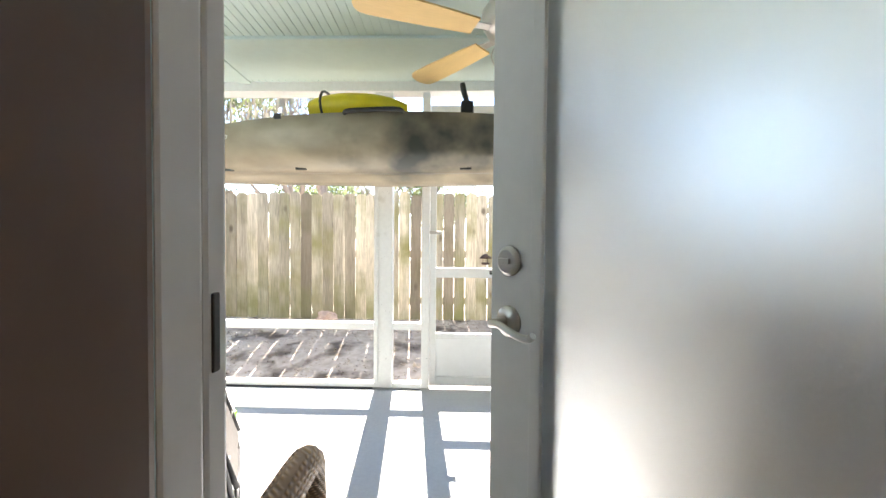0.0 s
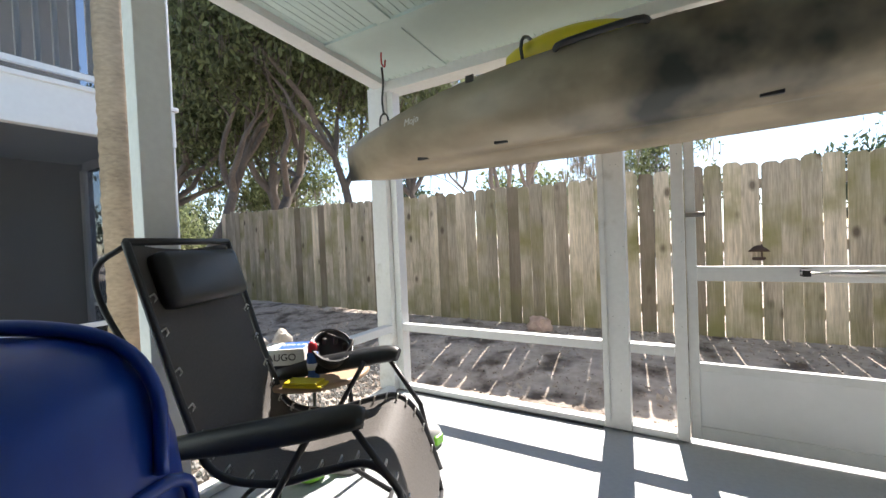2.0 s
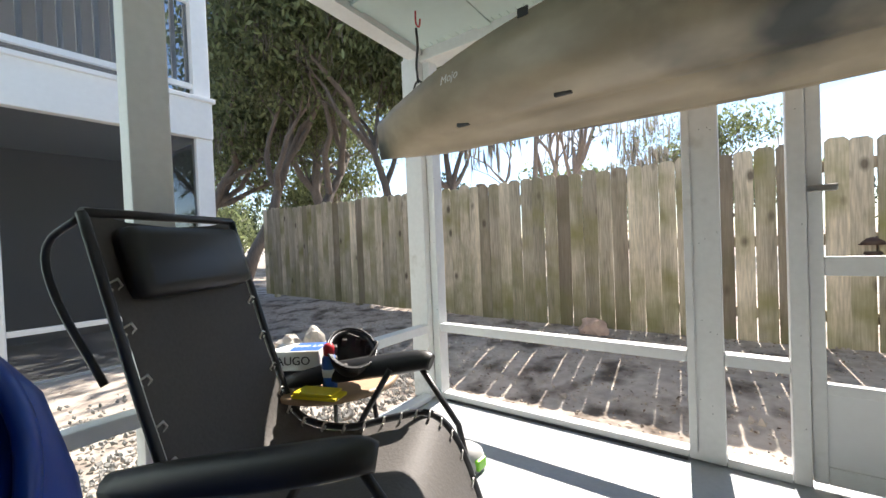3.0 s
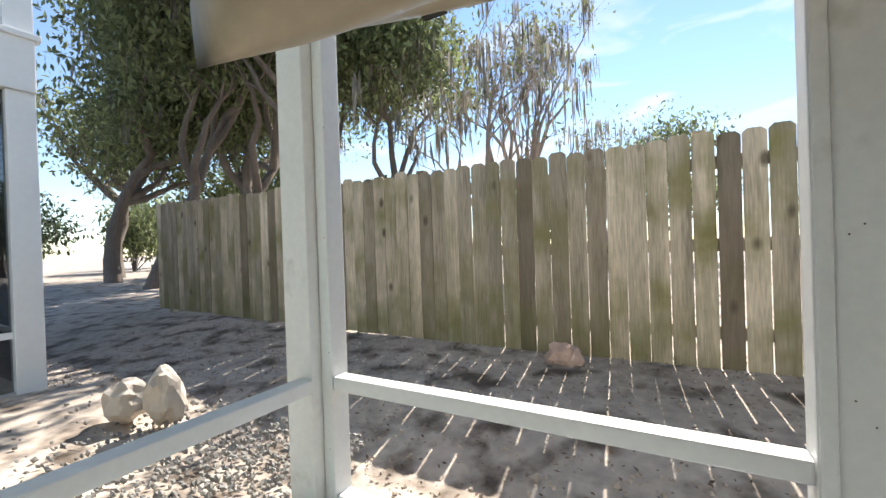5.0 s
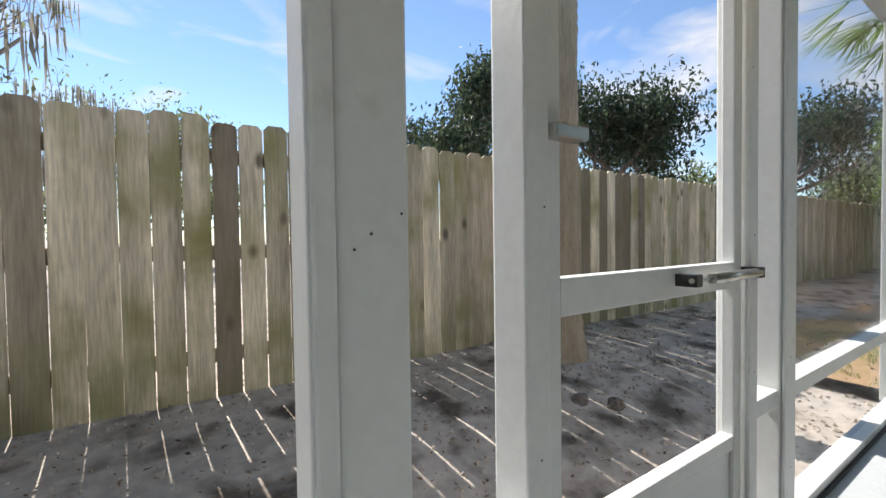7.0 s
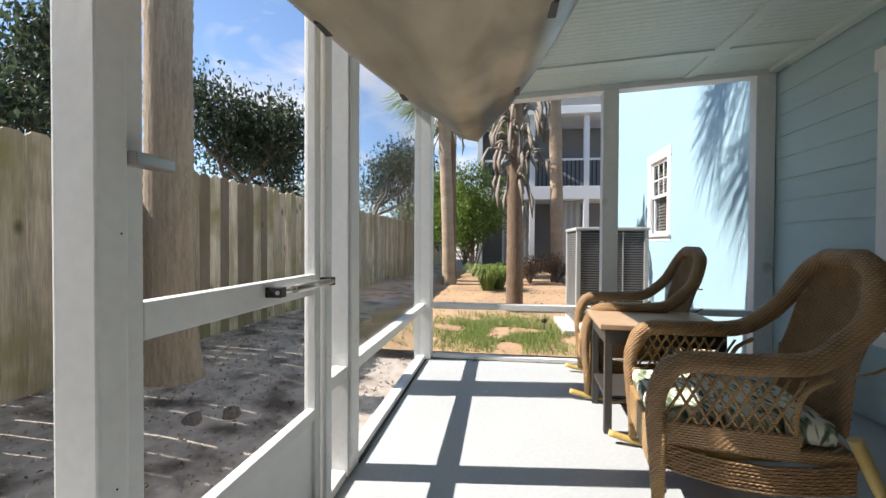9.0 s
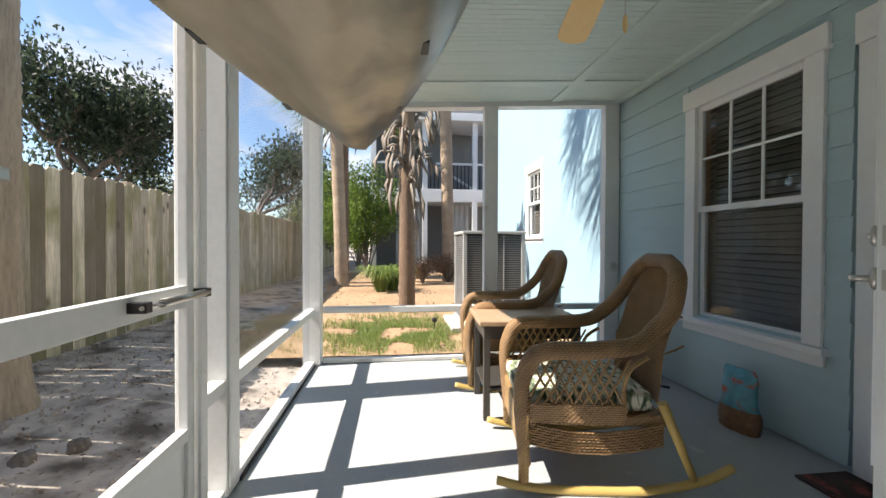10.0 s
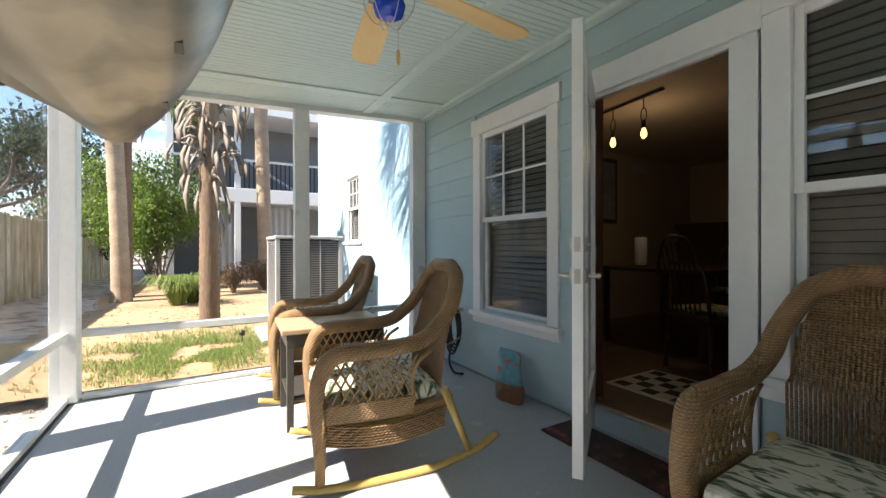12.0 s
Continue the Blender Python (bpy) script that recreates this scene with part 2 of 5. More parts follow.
CHARCOAL = material("charcoal_sling_mesh", (0.075, 0.068, 0.062), 0.7, scale=90, vary=0.15, bump=0.2)
STEEL = material("brushed_nickel", (0.55, 0.53, 0.50), 0.3, metal=1.0, vary=0.05, bump=0.02)
DARKSTEEL = material("black_powder_coated_steel", (0.025, 0.025, 0.027), 0.4, vary=0.15, bump=0.03)
BLUE = material("blue_tub_plastic", (0.006, 0.048, 0.31), 0.35, vary=0.12, bump=0.03, tint=((0.12, 0.15, 0.26), 0.66, 0.76, 5))
WICKER = weave_material("brown_wicker", (0.37, 0.22, 0.10), (0.065, 0.034, 0.016))
WICKERLIGHT = weave_material("tan_wicker", (0.46, 0.29, 0.12), (0.12, 0.06, 0.025), 70)
RUNNER = material("yellow_tan_rocker_wood", (0.48, 0.34, 0.11), 0.45, vary=0.12, bump=0.1)
CUSHION = cloth_print("tropical_leaf_cloth")
TABLETOP = material("brown_table_top", (0.40, 0.27, 0.17), 0.5, vary=0.12, bump=0.1)
TABLESIDE = material("dark_table_frame", (0.05, 0.045, 0.04), 0.5)
FANBLADE = material("pale_wood_fan_blade", (0.72, 0.50, 0.22), 0.4, vary=0.08, bump=0.05, stretch=(1, 8, 1))
BLUEGLASS = material("cobalt_glass", (0.01, 0.06, 0.50), 0.08, vary=0.05, bump=0)
FROST = material("frosted_glass", (0.93, 0.95, 0.97), 0.35, vary=0.04, bump=0.02)
_fb = FROST.node_tree.nodes["Principled BSDF"]
_fb.inputs["Transmission Weight"].default_value = 0.95
_fb.inputs["Roughness"].default_value = 0.48
GLASS = film_pane("window_glass", 1.5, (0.92, 0.93, 0.93), 0.01)
VINYL = film_pane("clear_vinyl_film", 1.2, (0.93, 0.94, 0.95), 0.12)
BLIND = material("brown_blind_slat", (0.18, 0.165, 0.15), 0.4, vary=0.1, bump=0)
# Near-black: the room's lack of light is put into the colour.
ROOMSHADE = material("unlit_room_shade", (0.035, 0.033, 0.03), 0.9, vary=0.1, bump=0)
INWALL = material("beige_interior_paint", (0.42, 0.36, 0.28), 0.8, vary=0.05, bump=0.03)
INFLOOR = material("brown_interior_floor", (0.16, 0.11, 0.075), 0.5, vary=0.15)
DARKWOOD = material("dark_stained_wood", (0.055, 0.028, 0.018), 0.4, vary=0.25, bump=0.1, stretch=(1, 1, 6))
BROWNTRIM = material("brown_casing_wood", (0.12, 0.062, 0.036), 0.5, vary=0.15, bump=0.05)
SCREENDARK = film_pane("dark_insect_screen", 1.2, (0.64, 0.65, 0.66), 0.3)
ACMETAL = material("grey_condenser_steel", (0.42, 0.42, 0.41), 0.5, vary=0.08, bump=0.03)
ACDARK = material("dark_condenser_coil", (0.05, 0.05, 0.05), 0.7)
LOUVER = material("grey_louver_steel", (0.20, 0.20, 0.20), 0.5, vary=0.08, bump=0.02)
RUBBER = material("worn_rubber", (0.03, 0.03, 0.032), 0.7)
WARMBULB = glow("warm_filament_bulb", (1.0, 0.48, 0.10), 1.6)
ROCK = material("pale_limestone", (0.50, 0.45, 0.39), 0.9, scale=8, vary=0.25, bump=0.8)
PINKROCK = material("pinkish_rubble", (0.58, 0.42, 0.34), 0.95, scale=14, vary=0.3, bump=0.9)
CARD = material("white_card", (0.75, 0.75, 0.73), 0.6, vary=0.05, bump=0)
RED = material("red_plastic", (0.50, 0.02, 0.03), 0.4)
GREENP = material("lime_green_plastic", (0.20, 0.55, 0.03), 0.4)
MAT = material("dark_floral_mat", (0.06, 0.035, 0.03), 0.95, scale=30, vary=0.5, big=10, tint=((0.22, 0.06, 0.05), 0.55, 0.62, 11))
PALEBLUE = material("blue_print", (0.03, 0.12, 0.45), 0.5)


# ---- mesh helpers ----
def box(bm, x0, x1, y0, y1, z0, z1, bevel=0.0):
    m = Matrix.Translation(((x0 + x1) / 2, (y0 + y1) / 2, (z0 + z1) / 2)) @ Matrix.Diagonal((x1 - x0, y1 - y0, z1 - z0, 1))
    made = bmesh.ops.create_cube(bm, size=1, matrix=m)
    if bevel:
        edges = list({e for v in made["verts"] for e in v.link_edges})
        bmesh.ops.bevel(bm, geom=edges, offset=bevel, segments=2, affect="EDGES", profile=0.6)
    return bm


def boxed(*size, bevel=0.004):
    return box(bmesh.new(), *size, bevel=bevel)


def tube(bm, points, radius, sides=8, closed=False, caps=True, flat=1.0):
    """A swept round bar through the points; radius a number or one for each point."""
    pts = [Vector(p) for p in points]
    rad = radius if isinstance(radius, (list, tuple)) else [radius] * len(pts)
    rings, up = [], None
    for i, p in enumerate(pts):
        a = pts[i - 1] if i or closed else p
        b = pts[(i + 1) % len(pts)] if i < len(pts) - 1 or closed else p
        d = (b - a).normalized()
        if up is None:
            up = d.orthogonal().normalized()
        up = (up - d * up.dot(d))
        up = up.normalized() if up.length > 1e-6 else d.orthogonal().normalized()
        side = d.cross(up)
        rings.append([bm.verts.new(p + rad[i] * (math.cos(k * math.tau / sides) * up + flat * math.sin(k * math.tau / sides) * side)) for k in range(sides)])
    for i in range(len(rings) - (0 if closed else 1)):
        r, s = rings[i], rings[(i + 1) % len(rings)]
        for k in range(sides):
            f = bm.faces.new((r[k], r[(k + 1) % sides], s[(k + 1) % sides], s[k]))
            f.smooth = True
    if caps and not closed:
        bm.faces.new(rings[0][::-1])
        bm.faces.new(rings[-1])
    return bm


def tubed(points, radius, sides=8, **kw):
    return tube(bmesh.new(), points, radius, sides, **kw)


def lathe(bm, profile, sides=20, centre=(0, 0, 0)):
    """A turned body from (radius, height) pairs."""
    c = Vector(centre)
    rings = [[bm.verts.new(c + Vector((r * math.cos(k * math.tau / sides), r * math.sin(k * math.tau / sides), z))) for k in range(sides)] for r, z in profile]
    for a, b in zip(rings, rings[1:]):
        for k in range(sides):
            f = bm.faces.new((a[k], a[(k + 1) % sides], b[(k + 1) % sides], b[k]))
            f.smooth = True
    bm.faces.new(rings[0][::-1])
    bm.faces.new(rings[-1])
    return bm


def surface(rows):
    """A skin over rows of points."""
    bm = bmesh.new()
    g = [[bm.verts.new(p) for p in r] for r in rows]
    for a, b in zip(g, g[1:]):
        for k in range(len(a) - 1):
            bm.faces.new((a[k], a[k + 1], b[k + 1], b[k])).smooth = True
    return bm


def smooth_line(points, steps=6):
    """Catmull-Rom through the points."""
    p = [Vector(q) for q in points]
    p = [p[0] * 2 - p[1]] + p + [p[-1] * 2 - p[-2]]
    out = []
    for i in range(1, len(p) - 2):
        for s in range(steps):
            t = s / steps
            out.append(0.5 * (2 * p[i] + (p[i + 1] - p[i - 1]) * t + (2 * p[i - 1] - 5 * p[i] + 4 * p[i + 1] - p[i + 2]) * t * t + (3 * p[i] - p[i - 1] - 3 * p[i + 1] + p[i + 2]) * t ** 3))
    return out + [p[-2]]


def mesh_of(name, bm, mat):
    bmesh.ops.recalc_face_normals(bm, faces=bm.faces)
    me = bpy.data.meshes.new(name)
    bm.to_mesh(me)
    bm.free()
    me.materials.append(mat)
    return me


def part(name, bm, mat, parent=None, label=""):
    ob = new(name, mesh_of(name, bm, mat))
    if parent is not None:
        ob.parent = parent
    return tagged(ob, label)


def piece(name, me, parent, m):
    ob = new(name, me)
    ob.parent = parent
    ob.matrix_basis = m
    return ob


def thing(name, label, category, m=None, group="", kind=""):
    ob = new(name)
    ob.empty_display_size = 0.1
    if m is not None:
        ob.matrix_basis = m
    return tagged(ob, label, category, group, kind)


def setting(name, bm, mat, label, category):
    return tagged(part(name, bm, mat), label, category, kind="structure")


def writing(text, size, mat, parent, m, name="lettering"):
    c = bpy.data.curves.new(name, "FONT")
    c.body, c.size, c.extrude = text, size, 0.0006
    c.align_x, c.align_y = "CENTER", "CENTER"
    tmp = bpy.data.objects.new(name, c)
    scene.collection.objects.link(tmp)
    me = bpy.data.meshes.new_from_object(tmp.evaluated_get(bpy.context.evaluated_depsgraph_get()))
    bpy.data.objects.remove(tmp)
    me.materials.clear()
    me.materials.append(mat)
    ob = new(name, me)
    ob.parent = parent
    ob.matrix_basis = m
    return ob


rng = random.Random(7)
XL, XR, YS = -1.95, 3.0, 2.74          # porch: left end, right end, screened side
WALL_Y = -0.13                          # siding face of the house
GROUND = -0.05


def ceil_z(y):
    return 2.47 - 0.055 * y


# ---- ground ----
def ground_height(x, y):
    slope = 0.13 * max(0.0, min(1.0, (y - 3.3) / 1.7)) - 0.08 * max(0.0, min(1.0, (3.9 - y) / 0.7)) * max(0.0, min(1.0, (y - 2.4) / 0.4)) * max(0.0, min(1.0, 4.0 - abs(x)))
    return GROUND + slope + 0.03 * noise.noise(Vector((x * 0.5, y * 0.5, 0))) * min(1, max(0, abs(y - 1.3) - 1.2)) + 0.012 * noise.noise(Vector((x * 3, y * 3, 4)))


def make_ground():
    xs = [-3000, -400, -80, -30] + [-16 + 0.25 * i for i in range(145)] + [26, 40, 90, 400, 3000]
    ys = [-3000, -300, -40, -10] + [-4 + 0.22 * i for i in range(50)] + [8, 10, 15, 25, 60, 300, 3000]
    bm = surface([[(x, y, ground_height(x, y) if y > 3.0 else min(ground_height(x, y), -0.015)) for x in xs] for y in ys])
    return setting("ground", bm, SAND, "grey sandy soil with scattered leaf litter", "ground")


ground = make_ground()
straw = setting("ground_straw", surface([[(3.25 + 0.3 * i + 0.1 * noise.noise(Vector((j, i, 2))), -0.05 + 0.22 * j, -0.012 + 0.012 * noise.noise(Vector((i * 1.7, j * 1.3, 0)))) for i in range(40)] for j in range(21)]),
                STRAW, "sun-bleached pine straw and sandy soil beside the porch", "ground")


def scatter_quads(count, where, size, mat, name, label, category, tilt=0.5, z=0.01):
    verts, faces = [], []
    for _ in range(count):
        x, y = where()
        s = size * rng.uniform(0.5, 1.5)
        m = pose(x, y, (ground_height(x, y) + .012 if z < 0 else z) + rng.uniform(0, 0.012), rng.gauss(0, 25 * tilt), rng.gauss(0, 25 * tilt), rng.uniform(0, 360))
        k = len(verts)
        verts += [m @ Vector(p) for p in ((-s, 0, 0), (0, -s * 0.45, s * 0.1), (s, 0, 0), (0, s * 0.45, s * 0.1))]
        faces.append((k, k + 1, k + 2, k + 3))
    me = bpy.data.meshes.new(name)
    me.from_pydata(verts, [], faces)
    me.materials.append(mat)
    return tagged(new(name, me), label, category, kind="stuff")


scatter_quads(4200, lambda: (rng.uniform(-7, 6), rng.uniform(2.95, 4.95)), 0.013, LITTER, "leaf_litter", "dry brown leaves scattered over the sandy soil", "leaves", z=GROUND + 0.02)
scatter_quads(1100, lambda: (rng.uniform(3.3, 10), rng.uniform(0, 4)), 0.025, LITTER, "leaf_litter", "dry brown leaves on the straw beside the porch", "leaves", z=0.0)


def gravel_bed():
    verts, faces = [], []
    for _ in range(3200):
        x, y = -2.15 - abs(rng.gauss(0, 0.75)), rng.uniform(0.4, 3.3)
        r = rng.uniform(0.008, 0.024)
        c, k = Vector((x, y, GROUND + 0.018)), len(verts)
        m = pose(0, 0, 0, rng.uniform(0, 90), rng.uniform(0, 90), rng.uniform(0, 90))
        verts += [c + m @ Vector(p) * r for p in ((1, 0, 0), (-1, 0, 0), (0, .8, 0), (0, -.8, 0), (0, 0, .6), (0, 0, -.6))]
        faces += [(k + a, k + b, k + d) for a, b, d in ((0, 2, 4), (2, 1, 4), (1, 3, 4), (3, 0, 4), (2, 0, 5), (1, 2, 5), (3, 1, 5), (0, 3, 5))]
    me = bpy.data.meshes.new("gravel")
    me.from_pydata(verts, [], faces)
    me.materials.append(GRAVEL)
    return tagged(new("gravel", me), "loose grey gravel mixed with wood chips", "gravel", kind="stuff")


gravel_bed()


def soil_crumbs():
    verts, faces = [], []
    for _ in range(4200):
        x, y = rng.uniform(-6, 5), rng.uniform(2.9, 5.25)
        r = rng.uniform(.006, .02) * (2 if rng.random() < .04 else 1)
        c, k = Vector((x, y, ground_height(x, y) + .003)), len(verts)
        m = pose(0, 0, 0, rng.uniform(0, 90), rng.uniform(0, 90), rng.uniform(0, 90))
        verts += [c + m @ Vector(p) * r for p in ((1, 0, 0), (-1, 0, 0), (0, .9, 0), (0, -.9, 0), (0, 0, .7), (0, 0, -.7))]
        faces += [(k + a, k + b, k + d) for a, b, d in ((0, 2, 4), (2, 1, 4), (1, 3, 4), (3, 0, 4), (2, 0, 5), (1, 2, 5), (3, 1, 5), (0, 3, 5))]
    me = bpy.data.meshes.new("soil_crumbs")
    me.from_pydata(verts, [], faces)
    me.materials.append(SAND)
    return tagged(new("soil_crumbs", me), "loose crumbs and small clods of sandy soil", "soil", kind="stuff")


soil_crumbs()


def grass_patch():
    verts, faces = [], []
    for _ in range(15000):
        x, y = rng.gauss(4.2, 0.55), rng.gauss(2.05, 0.5)
        if x < 3.25 or noise.noise(Vector((x * 2.2, y * 2.2, 5))) < -0.15:
            continue
        h, a, k = rng.uniform(0.02, 0.06), rng.uniform(0, 6.28), len(verts)
        dx, dy = math.cos(a), math.sin(a)
        verts += [(x - dy * .004, y + dx * .004, -.01), (x + dy * .004, y - dx * .004, -.01), (x + dx * h * .7, y + dy * h * .7, h)]
        faces.append((k, k + 1, k + 2))
    me = bpy.data.meshes.new("grass")
    me.from_pydata(verts, [], faces)
    me.materials.append(GRASSBLADE)
    return tagged(new("grass", me), "patchy short green grass beside the porch", "grass", kind="stuff")


grass_patch()

# ---- porch slab, house walls ----
floor = setting("floor", boxed(XL - 0.12, XR + 0.12, -0.2, YS + 0.1, -0.12, 0.0, bevel=0.006), FLOOR, "grey painted concrete porch floor, scuffed", "floor")
DX0, DX1, DTOP = 0.042, 0.80, 2.02       # doorway
WIN = ((1.16, 1.945, 0.58, 2.07), (-1.08, -0.18, 0.58, 2.07))


def wall_pieces(y0, y1, zt):
    """House wall split round the doorway and the two windows."""
    w1, w2 = WIN
    for x0, x1, z0, z1 in ((-4.0, w2[0], -0.1, zt), (w2[0], w2[1], -0.1, w2[2]), (w2[0], w2[1], w2[3], zt), (w2[1], DX0, -0.1, zt), (DX0, DX1, DTOP, zt), (DX0, DX1, -0.1, 0.145),
                           (DX1, w1[0], -0.1, zt), (w1[0], w1[1], -0.1, w1[2]), (w1[0], w1[1], w1[3], zt), (w1[1], XR + 0.1, -0.1, zt)):
        yield x0, x1, y0, y1, z0, z1


bm = bmesh.new()
for b in wall_pieces(-0.19, WALL_Y - 0.012, 3.2):
    box(bm, *b)
wall_house = setting("wall_house", bm, SIDING, "pale blue house wall with lap siding", "wall")
# Stucco wing beyond the porch, with a window opening
bm = bmesh.new()
for b in ((3.12, 5.0, -.5, -.1, -.1, 6), (5.7, 7.6, -.5, -.1, -.1, 6), (5.0, 5.7, -.5, -.1, -.1, 1.2), (5.0, 5.7, -.5, -.1, 2.25, 6)):
    box(bm, *b)
setting("wall_stucco", bm, STUCCO, "pale blue stucco wall in full sun", "wall")
setting("wall_stucco_return", boxed(7.3, 7.6, -6, -.502, -.1, 6, bevel=0), STUCCO, "pale blue stucco return wall", "wall")
# Room behind the doorway
bm = bmesh.new()
for b in ((-2.6, -2.5, -4.6, -.19, 0, 2.6), (2.6, 2.7, -4.6, -.19, 0, 2.6), (-2.6, 2.7, -4.7, -4.6, 0, 2.6)):
    box(bm, *b)
setting("wall_room", bm, INWALL, "plain beige interior wall, dim", "wall")
setting("floor_room", boxed(-2.6, 2.7, -4.7, -.192, -.1, 0.16, bevel=0), INFLOOR, "brown floor of the dim dining room", "floor")
setting("ceiling_room", boxed(-2.6, 2.7, -4.7, -.19, 2.36, 2.6, bevel=0), INWALL, "plain ceiling of the dim dining room", "ceiling")

# Door frame and casing
door_frame = tagged(thing("door_1", "white painted frame of the back doorway", "door frame", kind="structure"))
for x0, x1 in ((-0.070, DX0), (DX1, 0.905)):
    part("casing", boxed(x0, x1, -0.119, -0.098, 0.0, 2.02, bevel=0.004), TRIM, door_frame)
part("casing", boxed(-0.085, 0.92, WALL_Y - 0.01, -0.092, 2.022, 2.17, bevel=0.006), TRIM, door_frame)
for x0, x1 in ((DX0 - 0.09, DX0 + 0.001), (DX1 - 0.001, DX1 + 0.09)):
    part("jamb", boxed(x0, x1, -0.151, -0.120, 0.0, DTOP, bevel=0.003), TRIM, door_frame)
part("head_jamb", boxed(DX0, DX1, -0.150, -0.120, DTOP - 0.02, DTOP + .01, bevel=0.003), TRIM, door_frame)
part("threshold", boxed(DX0, DX1, -0.191, -0.09, 0.145, 0.175, bevel=0.008), STEEL, door_frame, "worn metal threshold")
for x0, x1 in ((-0.12, DX0 + .003), (DX1 - .003, .95)):
    part("inner_casing", boxed(x0, x1, -0.225, -0.152, 0.16, 2.1, bevel=0.006), BROWNTRIM, door_frame, "dark brown inner casing")
for z in (0.975, 1.11):
    part("strike_plate", boxed(DX0 - .0015, DX0 + .0012, -0.113, -0.107, z - .02, z + .02, bevel=0.001), DARKSTEEL, door_frame, "worn metal strike plate")


def lever_door():
    d = thing("entry_door", "white entry door with frosted glass standing half open", "door", pose(0.785, -0.06, 0.158, 0, 0, 125.8))
    W, H, T = 0.86, 1.87, 0.044
    for n, b in (("stile", (0, .13, 0, T, 0, H)), ("stile", (W - .14, W, 0, T, 0, H)), ("rail", (.13, W - .14, 0, T, 0, .24)), ("rail", (.13, W - .14, 0, T, H - .13, H))):
        part(n, boxed(*b, bevel=0.002), TRIM, d)
    part("glass_pane", boxed(.13, W - .14, T / 2 - .006, T / 2 + .006, .24, H - .13, bevel=0), FROST, d, "frosted glass pane")
    for s in (-0.008, T - .002):
        bm = bmesh.new()
        for b in ((.115, .145, s, s + .01, .225, H - .115), (W - .155, W - .125, s, s + .01, .225, H - .115), (.145, W - .155, s, s + .01, .225, .255), (.145, W - .155, s, s + .01, H - .145, H - .115)):
            box(bm, *b, bevel=0.003)
        part("glazing_bead", bm, TRIM, d)
    for side in (-1, 1):
        y0 = 0 if side < 0 else T
        for n, z in (("lever_handle", 0.823), ("deadbolt", 0.953)):
            bm = bmesh.new()
            pr = [(.034, 0), (.034, .006), (.028, .012), (.013, .016)] if n == "lever_handle" else [(.032, 0), (.032, .008), (.024, .014)]
            lathe(bm, pr, 24)
            bmesh.ops.transform(bm, matrix=pose(W - .06, y0, z, 90 if side < 0 else -90), verts=bm.verts)
            if n == "lever_handle":
                tube(bm, [(W - .06, y0 + side * .01, z), (W - .06, y0 + side * .055, z)], .010, 12)
                tube(bm, smooth_line([(W - .06, y0 + side * .055, z), (W - .09, y0 + side * .058, z + .004), (W - .13, y0 + side * .055, z - .008), (W - .16, y0 + side * .05, z - .012), (W - .175, y0 + side * .05, z - .002)], 4), .0075, 10)
            else:
                box(bm, W - .075, W - .045, y0 + side * .014 - .008, y0 + side * .014 + .008, z - .006, z + .006, bevel=0.002)
            part(n, bm, STEEL, d, "brushed nickel " + n.replace("_", " "))
    for z in (.823, .953):
        part("latch_plate", boxed(W, W + .002, .01, T - .01, z - .03, z + .03, bevel=0), STEEL, d)
    for z in (.2, .9, 1.6):
        part("hinge", tubed([(-.004, T, z - .05), (-.004, T, z + .05)], .007), STEEL, d)
    return d


lever_door()


